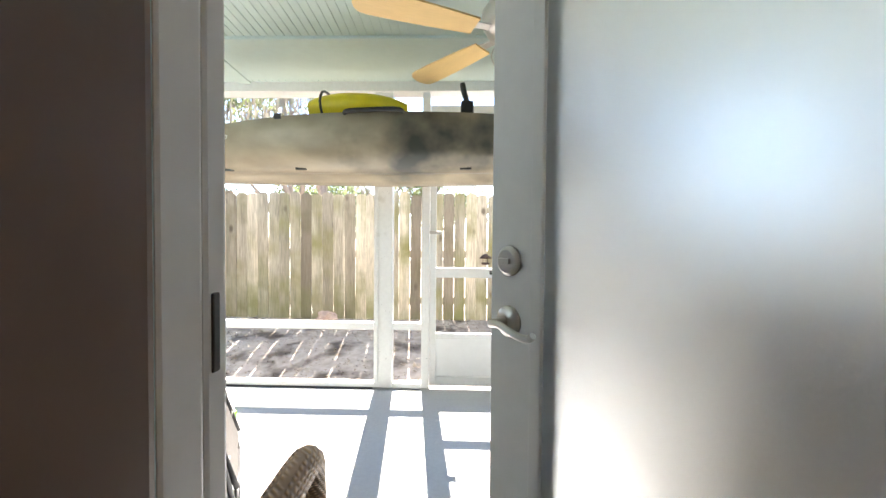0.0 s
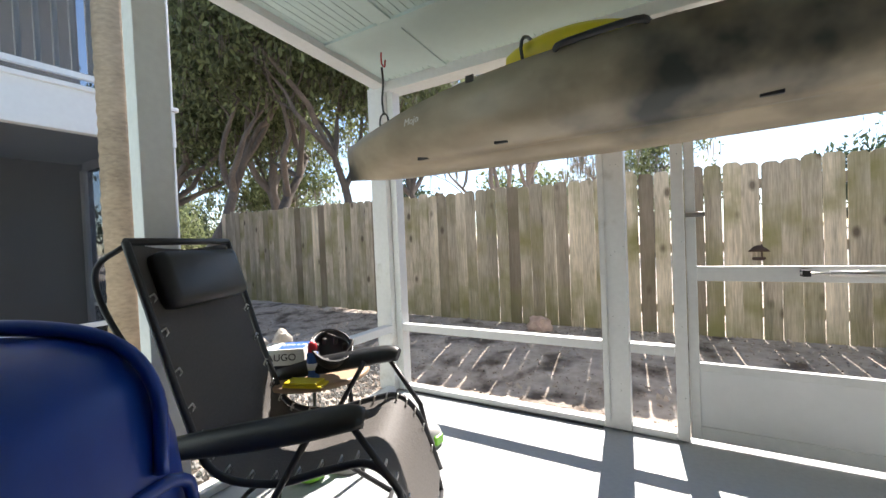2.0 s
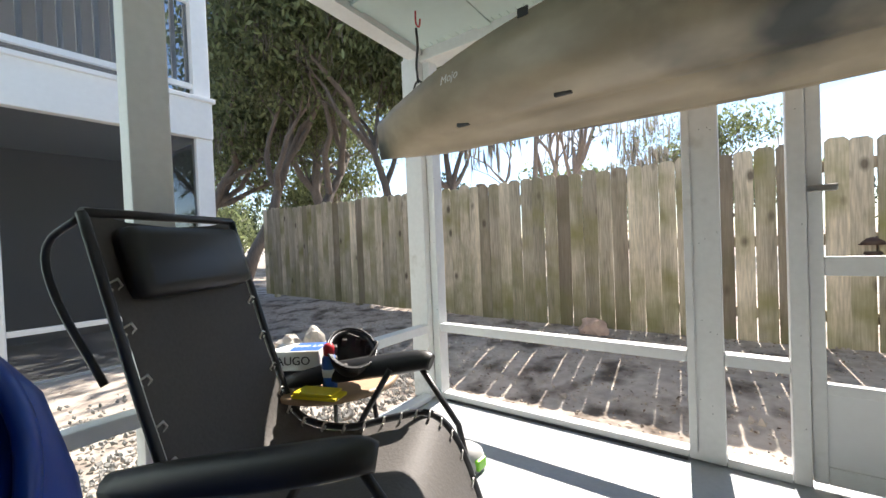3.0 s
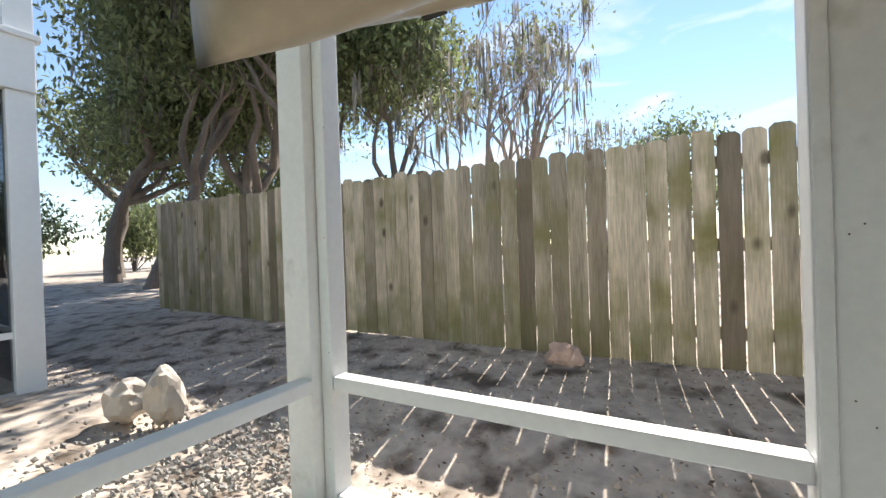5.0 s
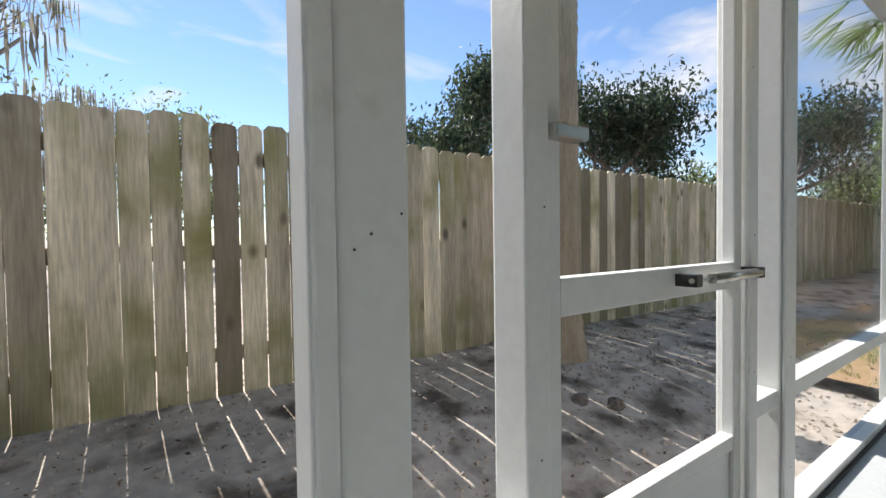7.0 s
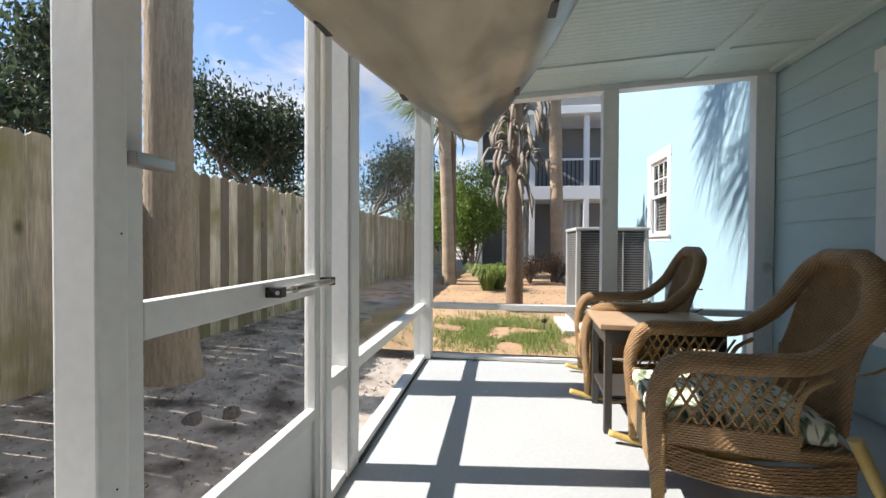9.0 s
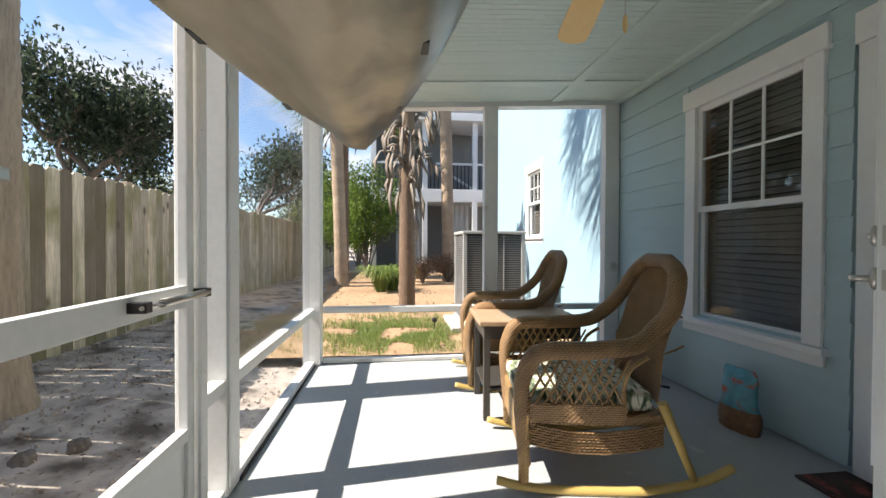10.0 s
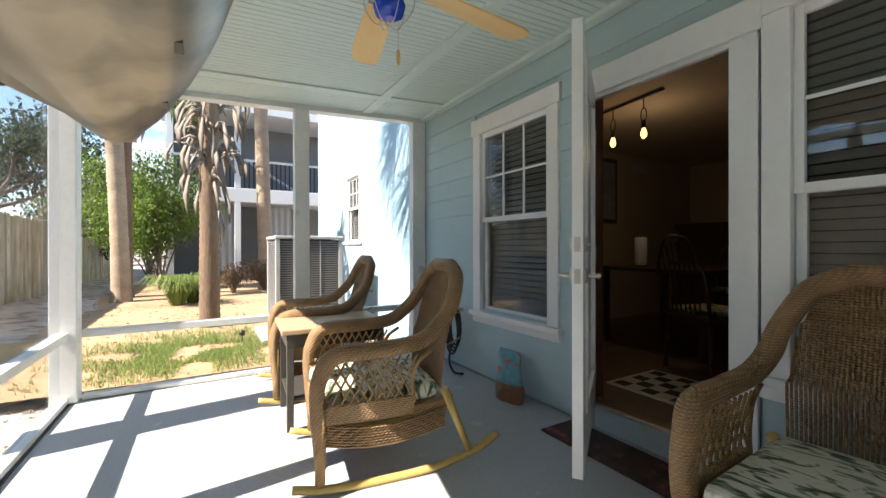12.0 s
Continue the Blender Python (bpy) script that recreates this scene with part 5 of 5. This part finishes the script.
def tree(x, y, h, r, leaves=7000, crown=1.0, leaf=.10, mat=OAKLEAF, moss=60, seed=1, bare=False, low=.38, label="live oak draped with grey moss"):
    rr = random.Random(seed)
    t = thing("tree", label, "tree", pose(x, y, GROUND - .05))
    bm = bmesh.new()
    tips = []

    def limb(p, d, length, rad, depth):
        pts, q, v = [p], p.copy(), d.copy()
        for i in range(5):
            v = (v + Vector((rr.gauss(0, .22), rr.gauss(0, .22), rr.gauss(.06, .12)))).normalized()
            q = q + v * length / 5
            pts.append(q.copy())
        tube(bm, pts, [rad * (1 - .13 * i) * (.62 if depth > 1 else 1) for i in range(6)], 7 if depth < 2 else 4, caps=False)
        if depth >= (4 if bare else 3):
            tips.append(pts[-1])
            tips.append(pts[3])
            return
        for k in range(rr.choice((3, 4)) if depth else 5):
            a = rr.uniform(0, math.tau)
            o = Vector((math.cos(a), math.sin(a), rr.uniform(.05, .6) if not bare else rr.uniform(.4, 1.1))).normalized()
            limb(pts[rr.choice((3, 4, 5))], (v * .55 + o * .8).normalized(), length * rr.uniform(.5, .75), rad * .5, depth + 1)

    limb(Vector((0, 0, 0)), Vector((rr.uniform(-.15, .15), rr.uniform(-.15, .15), 1)).normalized(), h * low, r, 0)
    part("trunk", bm, TWIG if bare else BARK, t, "trunk and spreading limbs")
    if leaves:
        centres = [(p, crown * rr.uniform(.5, 1.2)) for p in tips]
        py_part("crown", *leaf_cloud(centres, leaves, 1.0, leaf), mat, t, "uneven crown of small leaves")
    if moss:
        verts, faces = [], []
        for _ in range(moss):
            p = rr.choice(tips) + Vector((rr.gauss(0, .4), rr.gauss(0, .4), rr.gauss(-.1, .3)))
            for s in range(7):
                a, L, w, k = rr.uniform(0, 6.28), rr.uniform(.3, 1.0), rr.uniform(.012, .035), len(verts)
                b = p + Vector((rr.gauss(0, .08), rr.gauss(0, .08), 0))
                dx, dy = math.cos(a) * w, math.sin(a) * w
                verts += [b + Vector((-dx * .4, -dy * .4, 0)), b + Vector((dx * .4, dy * .4, 0)), b + Vector((dx, dy, -L * .5)), b + Vector((rr.gauss(0, .04), rr.gauss(0, .04), -L)), b + Vector((-dx, -dy, -L * .4))]
                faces.append(tuple(range(k, k + 5)))
        tagged(py_part("moss", verts, faces, MOSS, t, "hanging grey moss"), kind="stuff")
    return t


tree(-11.0, 8.3, 15, .26, 20000, 1.75, .105, moss=90, seed=3)
tree(-9.0, 10.6, 14, .20, 19000, 1.75, .105, moss=90, seed=5)
tree(-13.5, 7.4, 15, .24, 20000, 1.75, .105, moss=90, seed=8)
tree(-15.5, 12.0, 16, .34, 22000, 1.75, .105, moss=90, seed=11)
tree(-7.0, 12.6, 14, .20, 18000, 1.75, .105, moss=90, seed=14)
tree(-4.3, 13.5, 10.5, .17, 900, .9, .07, moss=45, seed=21, bare=True, label="bare pale-twigged tree hung with moss")
tree(-6.0, 10.8, 9.0, .15, 600, .8, .05, moss=40, seed=22, bare=True, label="bare pale-twigged tree hung with moss")
tree(-2.6, 16.0, 8, .15, 500, .9, .06, moss=45, seed=25, bare=True, label="bare pale-twigged tree hung with moss")
tree(-18.5, 8.5, 14, .30, 20000, 1.9, .12, moss=60, seed=19)
tree(-22, 10.0, 12, .35, 6000, 1.6, .13, moss=40, seed=31)
tree(-26, 3.0, 12, .35, 6000, 1.7, .14, moss=30, seed=33)
tree(-20, 17.0, 11, .3, 6000, 1.6, .13, moss=40, seed=35)
tree(-1.2, 19.0, 6.6, .2, 6000, 1.0, .09, moss=20, seed=36, label="small leafy tree beyond the fence")
tree(6.9, 12.0, 9.0, .2, 11000, 1.05, .085, DARKLEAF, moss=0, seed=41, label="dark evergreen tree beyond the fence")
tree(11.3, 10.6, 8.2, .2, 11000, 1.05, .085, DARKLEAF, moss=0, seed=44, label="dark evergreen tree beyond the fence")
tree(14.5, 10.6, 7.4, .2, 9000, 1.05, .085, DARKLEAF, moss=0, seed=47, label="dark evergreen tree beyond the fence")
tree(20, 9.5, 9.0, .2, 8000, 1.4, .10, DARKLEAF, moss=0, seed=48, label="dark evergreen tree beyond the fence")
tree(30, 6.0, 7.5, .2, 5000, 1.5, .13, OAKLEAF, moss=30, seed=49)
tree(34, 2.5, 8.0, .2, 0, 1, .1, moss=60, seed=50, bare=True, label="bare pale-twigged tree far off")


def shrub(x, y, h, w, count, mat, leaf, label, seed):
    rr = random.Random(seed)
    s = thing("shrub", label, "shrub", pose(x, y, GROUND))
    bm = bmesh.new()
    centres = []
    for k in range(14):
        a, o = rr.uniform(0, 6.28), rr.uniform(.1, 1) * w
        e = Vector((o * math.cos(a), o * math.sin(a), h * rr.uniform(.45, 1)))
        tube(bm, smooth_line([(0, 0, 0), (e.x * .3, e.y * .3, e.z * .45), (e.x * .8, e.y * .8, e.z * .85), e], 3), [.03 - .0025 * i for i in range(10)], 5, caps=False)
        centres += [(e, w * .42), (e * .75, w * .4)]
    part("stem", bm, BARK, s)
    py_part("foliage", *leaf_cloud(centres, count, 1.0, leaf), mat, s, "bright small leaves")


shrub(12.4, 2.95, 3.5, 1.25, 9500, BUSHLEAF, .05, "large bright green leafy shrub", 61)
shrub(14.2, 3.9, 3.8, 1.3, 8000, BUSHLEAF, .055, "large bright green leafy shrub", 62)
shrub(16.8, 3.6, 3.6, 1.5, 6000, DARKLEAF, .07, "dark green leafy shrub", 63)
shrub(19.5, 2.2, 3.3, 1.5, 5000, BUSHLEAF, .07, "bright green leafy shrub", 64)
shrub(10.8, .55, .8, .5, 1800, LITTER, .03, "dry straw-coloured low shrub", 65)
shrub(10.4, 1.3, .7, .45, 1500, LITTER, .03, "dry straw-coloured low shrub", 66)


def grass_clump(x, y, h, n, label):
    verts, faces = [], []
    for _ in range(n):
        a, L = rng.uniform(0, 6.28), h * rng.uniform(.7, 1.2)
        d, s = Vector((math.cos(a), math.sin(a), 0)), Vector((-math.sin(a), math.cos(a), 0)) * .011
        k, o = len(verts), rng.uniform(.2, .9)
        p = [Vector((x, y, GROUND)) + d * rng.uniform(0, .12)]
        p += [p[0] + d * (L * o * .35) + Vector((0, 0, L * .6)), p[0] + d * (L * o * .8) + Vector((0, 0, L * .75)), p[0] + d * (L * o * 1.15) + Vector((0, 0, L * .5))]
        verts += [p[0] - s, p[0] + s, p[1] + s, p[1] - s, p[2] + s * .8, p[2] - s * .8, p[3]]
        faces += [(k, k + 1, k + 2, k + 3), (k + 3, k + 2, k + 4, k + 5), (k + 5, k + 4, k + 6)]
    me = bpy.data.meshes.new("grass_clump")
    me.from_pydata(verts, [], faces)
    me.materials.append(GRASSBLADE)
    tagged(new("grass_clump", me), label, "plant")


for i, (x, y, h) in enumerate(((-30, 14, 4), (-33, 9, 5), (-34, 4, 4.5), (-36, 19, 5), (-24, 22, 5), (-16, 24, 5), (-30, -3, 5), (38, 5, 5), (36, 0, 5), (40, 10, 6), (26, 15, 5), (8, 26, 4.5), (-8, 26, 5))):
    shrub(x, y, h, 3.2, 4500, DARKLEAF if i % 2 else OAKLEAF, .16, "distant dark green thicket", 80 + i)
grass_clump(8.6, 2.38, .75, 260, "clump of long arching green grass")
grass_clump(8.9, 2.12, .65, 180, "clump of long arching green grass")


def condenser():
    a = thing("air_conditioner", "tall grey outdoor air conditioner unit on a concrete pad", "air conditioner", pose(4.62, .80, 0))
    part("pad", boxed(-.47, .47, -.50, .55, GROUND - .01, .05, bevel=.01), CONCRETE, a, "pale concrete pad")
    part("coil", boxed(-.34, .34, -.36, .36, .06, 1.20, bevel=.0), ACDARK, a, "dark coil")
    for x in (-.355, .355):
        for y in (-.375, .375):
            part("corner_post", boxed(x - .025, x + .025, y - .025, y + .025, .05, 1.21, bevel=.006), ACMETAL, a)
    part("top_cover", boxed(-.39, .39, -.41, .41, 1.21, 1.25, bevel=.012), ACMETAL, a)
    part("base_pan", boxed(-.385, .385, -.405, .405, .051, .10, bevel=.004), ACMETAL, a)
    lx = mesh_of("louver", boxed(-.33, .33, -.004, .004, -.007, .007, bevel=0), LOUVER)
    ly = mesh_of("louver", boxed(-.004, .004, -.35, .35, -.007, .007, bevel=0), LOUVER)
    for k in range(38):
        z = .12 + k * .0285
        for y in (-.388, .388):
            piece("louver", lx, a, pose(0, y, z))
        for x in (-.368, .368):
            piece("louver", ly, a, pose(x, 0, z))
    for x in (-.12, .12):
        part("guard_wire", boxed(-.378, -.374, x - .006, x + .006, .10, 1.21, bevel=0), ACMETAL, a)


condenser()


def balcony_house():
    h = thing("apartment_building", "two-storey grey and white building with balcony and curtained lower porch", "building")
    X = 15.2
    # Darker grey puts the shade of the balcony recess into the wall colour.
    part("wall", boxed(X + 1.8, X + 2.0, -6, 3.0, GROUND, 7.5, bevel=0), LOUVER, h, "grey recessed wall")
    part("roof", boxed(X - .3, X + 2.4, -6, 3.3, 5.9, 6.2, bevel=.02), TRIM, h)
    part("floor_band", boxed(X - .05, X + 1.8, -6, 3.0, 2.75, 3.25, bevel=.02), TRIM, h, "white floor band")
    for y in (2.9, .9, -1.1, -3.1):
        part("column", boxed(X - .05, X + .13, y - .1, y + .1, GROUND, 2.75, bevel=.01), TRIM, h)
        part("column", boxed(X - .05, X + .13, y - .1, y + .1, 3.25, 5.9, bevel=.01), TRIM, h)
    part("handrail", boxed(X - .03, X + .05, -6, 3.0, 4.22, 4.30, bevel=.01), TRIM, h)
    bal = mesh_of("baluster", boxed(-.02, .02, -.02, .02, 3.25, 4.22, bevel=0), DARKSTEEL)
    for k in range(58):
        piece("baluster", bal, h, pose(X + .02, -5.9 + k * .153, 0))
    for y in (1.9, -.1):
        rows = []
        for z in (.3, 1.5, 2.7):
            rows.append([(X + .5 + .05 * math.sin(q * 1.7), y - .9 + q * .06, z) for q in range(18)])
        part("curtain", surface(rows), ACMETAL, h, "pale grey porch curtain")
    part("stair_stringer", tubed([(X + .6, -1.2, 3.3), (X + .6, .6, 4.4)], .06, 6), TRIM, h)
    part("end_wall", boxed(X, X + 2, 2.95, 3.02, GROUND, 5.9, bevel=0), STUCCO, h)


balcony_house()


def neighbour_house():
    h = thing("neighbour_house", "white two-storey house with screened porches", "building", pose(.2, -.2, -.03))
    X = -5.42
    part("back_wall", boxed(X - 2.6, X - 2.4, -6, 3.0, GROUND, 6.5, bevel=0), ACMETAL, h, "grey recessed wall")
    part("side_wall", boxed(X - 5, X - 2.6, 2.9, 3.0, GROUND, 6.5, bevel=0), TRIM, h)
    part("porch_floor", boxed(X - 2.4, X + .02, -6, 3.0, GROUND - .02, .0, bevel=0), CONCRETE, h)
    part("porch_ceiling", boxed(X - 2.4, X - .1, -6, 2.9, 2.48, 2.56, bevel=0), TRIM, h)
    part("roof", boxed(X - 2.6, X + .4, -6.3, 3.4, 5.7, 5.9, bevel=.02), TRIM, h)
    part("upper_wall", boxed(X - .08, X + .0, -6, 3.05, 5.2, 5.7, bevel=0), TRIM, h)
    part("floor_band", boxed(X - .12, X + .06, -6, 3.06, 2.38, 2.84, bevel=.012), TRIM, h, "white boarded floor band")
    part("band_moulding", boxed(X - .13, X + .09, -6, 3.09, 2.80, 2.85, bevel=.01), TRIM, h)
    part("side_band", boxed(X - 2.4, X - .12, 2.96, 3.06, 2.38, 2.84, bevel=.012), TRIM, h)
    for y in (2.97, 1.24, -.50, -2.3, -4.1):
        part("column", boxed(X - .09, X + .03, y - .09, y + .09, GROUND, 2.38, bevel=.01), TRIM, h)
        part("column", boxed(X - .09, X + .03, y - .09, y + .09, 2.85, 5.2, bevel=.01), TRIM, h)
    for x in (X - 1.2, X - 2.3):
        part("column", boxed(x - .06, x + .06, 2.91, 3.03, GROUND, 2.38, bevel=.01), TRIM, h)
    for z0, z1 in ((.42, .47), (3.91, 3.98), (2.94, 3.0)):
        part("rail", boxed(X - .05, X + .0, -6, 2.9, z0, z1, bevel=.005), TRIM, h)
    part("rail", boxed(X - 2.4, X - .1, 2.95, 2.99, .42, .47, bevel=.005), TRIM, h)
    bal = mesh_of("baluster", boxed(-.02, .02, -.02, .02, 3.0, 3.91, bevel=0), TRIM)
    for k in range(66):
        piece("baluster", bal, h, pose(X - .10, -5.9 + k * .135, 0))
    part("lower_screen", boxed(X - .035, X - .03, -6, 2.88, 0, 2.38, bevel=0), SCREENDARK, h, "dark insect screen")
    part("upper_screen", boxed(X - .065, X - .06, -6, 2.88, 2.85, 5.2, bevel=0), SCREENDARK, h, "dark insect screen")
    part("side_screen", boxed(X - 2.4, X - .1, 2.965, 2.97, 0, 2.38, bevel=0), SCREENDARK, h, "dark insect screen")


neighbour_house()


def lump(name, x, y, z, r, mat, label, category, seed):
    bm = bmesh.new()
    bmesh.ops.create_icosphere(bm, subdivisions=3, radius=1)
    for v in bm.verts:
        n = v.co.normalized()
        k = 1 + .35 * noise.noise(n * 1.7 + Vector((seed, 0, 0))) + .15 * noise.noise(n * 5 + Vector((0, seed, 0)))
        v.co = Vector((n.x * r[0], n.y * r[1], n.z * r[2])) * k
    ob = part(name, bm, mat, None, label)
    ob.location = (x, y, z)
    return tagged(ob, category=category)


lump("rock", -1.47, 4.80, .10, (.14, .10, .12), PINKROCK, "pale pinkish chunk of rubble against the fence", "rock", 2)
lump("rock", -3.78, 2.84, .08, (.14, .12, .13), ROCK, "rough grey limestone chunk on the gravel", "rock", 5)
lump("rock", -3.50, 2.93, .12, (.11, .10, .19), ROCK, "upright pointed limestone chunk on the gravel", "rock", 9)
for i, (x, y, s) in enumerate(((1.5, 3.9, .07), (1.65, 3.75, .06), (.9, 4.3, .05), (2.9, 4.4, .06), (.35, 5.0, .12))):
    lump("dirt_clod", x, y, GROUND + .02, (s, s * .8, s * .8), PINKROCK if i == 4 else BARK, "pale rubble chunk by the fence" if i == 4 else "dark clod of soil", "soil clod", 12 + i)


def shepherd_hook():
    h = thing("shepherd_hook", "thin dark metal garden hook with a hanging bird feeder", "garden hook", pose(.45, 5.05, GROUND))
    part("pole", tubed(smooth_line([(0, 0, -.02), (0, 0, 1.0), (0, 0, 1.42), (.03, 0, 1.52), (.10, 0, 1.53), (.14, 0, 1.45), (.12, 0, 1.40), (.16, 0, 1.39)], 5), .008, 8), DARKSTEEL, h)
    part("feeder_roof", lathe(bmesh.new(), [(.10, .95), (.06, 1.0), (.01, 1.03)], 16, (.12, 0, 0)), DARKWOOD, h)
    part("feeder_tray", lathe(bmesh.new(), [(.06, .87), (.075, .88), (.07, .90)], 16, (.12, 0, 0)), DARKWOOD, h)
    part("feeder_body", lathe(bmesh.new(), [(.04, .90), (.04, .955)], 12, (.12, 0, 0)), DARKWOOD, h)
    part("feeder_wire", tubed([(.12, 0, 1.02), (.12, 0, 1.40)], .003, 5), DARKSTEEL, h)


shepherd_hook()
sp = thing("garden_spotlight", "small dark solar garden spotlight in the grass", "garden light", pose(4.35, 1.55, 0))
part("stake", tubed([(0, 0, -.02), (0, 0, .09)], .007, 8), BLACK, sp)
part("lamp_head", lathe(bmesh.new(), [(.02, .09), (.035, .10), (.035, .14), (.01, .15)], 14), BLACK, sp)


def clouds():
    m = bpy.data.materials.new("thin_cloud")
    m.use_nodes = True
    n, l = m.node_tree.nodes, m.node_tree.links
    n.remove(n["Principled BSDF"])
    tr, em, mx = n.new("ShaderNodeBsdfTransparent"), n.new("ShaderNodeEmission"), n.new("ShaderNodeMixShader")
    em.inputs["Color"].default_value, em.inputs["Strength"].default_value = (1, .98, .96, 1), .38
    tc, mp, ns, mr = n.new("ShaderNodeTexCoord"), n.new("ShaderNodeMapping"), n.new("ShaderNodeTexNoise"), n.new("ShaderNodeMapRange")
    mp.inputs["Scale"].default_value = (.0016, .0016, .0042)
    ns.inputs["Scale"].default_value, ns.inputs["Detail"].default_value, ns.inputs["Distortion"].default_value = 1.6, 8, .6
    mr.inputs["From Min"].default_value, mr.inputs["From Max"].default_value = .50, .74
    mr.inputs["To Max"].default_value = .9
    l.new(tc.outputs["Object"], mp.inputs["Vector"])
    l.new(mp.outputs["Vector"], ns.inputs["Vector"])
    l.new(ns.outputs["Fac"], mr.inputs["Value"])
    sx, fade, mul = n.new("ShaderNodeSeparateXYZ"), n.new("ShaderNodeMapRange"), n.new("ShaderNodeMath")
    fade.inputs["From Min"].default_value, fade.inputs["From Max"].default_value = 1040, 600
    mul.operation = "MULTIPLY"
    l.new(tc.outputs["Object"], sx.inputs[0])
    l.new(sx.outputs["Z"], fade.inputs["Value"])
    l.new(mr.outputs["Result"], mul.inputs[0])
    l.new(fade.outputs["Result"], mul.inputs[1])
    l.new(mul.outputs[0], mx.inputs[0])
    l.new(tr.outputs[0], mx.inputs[1])
    l.new(em.outputs[0], mx.inputs[2])
    l.new(mx.outputs[0], n["Material Output"].inputs["Surface"])
    rows = [[(1500 * math.cos(radians(a)), 1500 * math.sin(radians(a)), z) for a in range(-60, 152, 4)] for z in (20, 300, 700, 1050)]
    tagged(part("backdrop", surface(rows), m), "thin white clouds low in a blue sky", "clouds", kind="structure")


clouds()
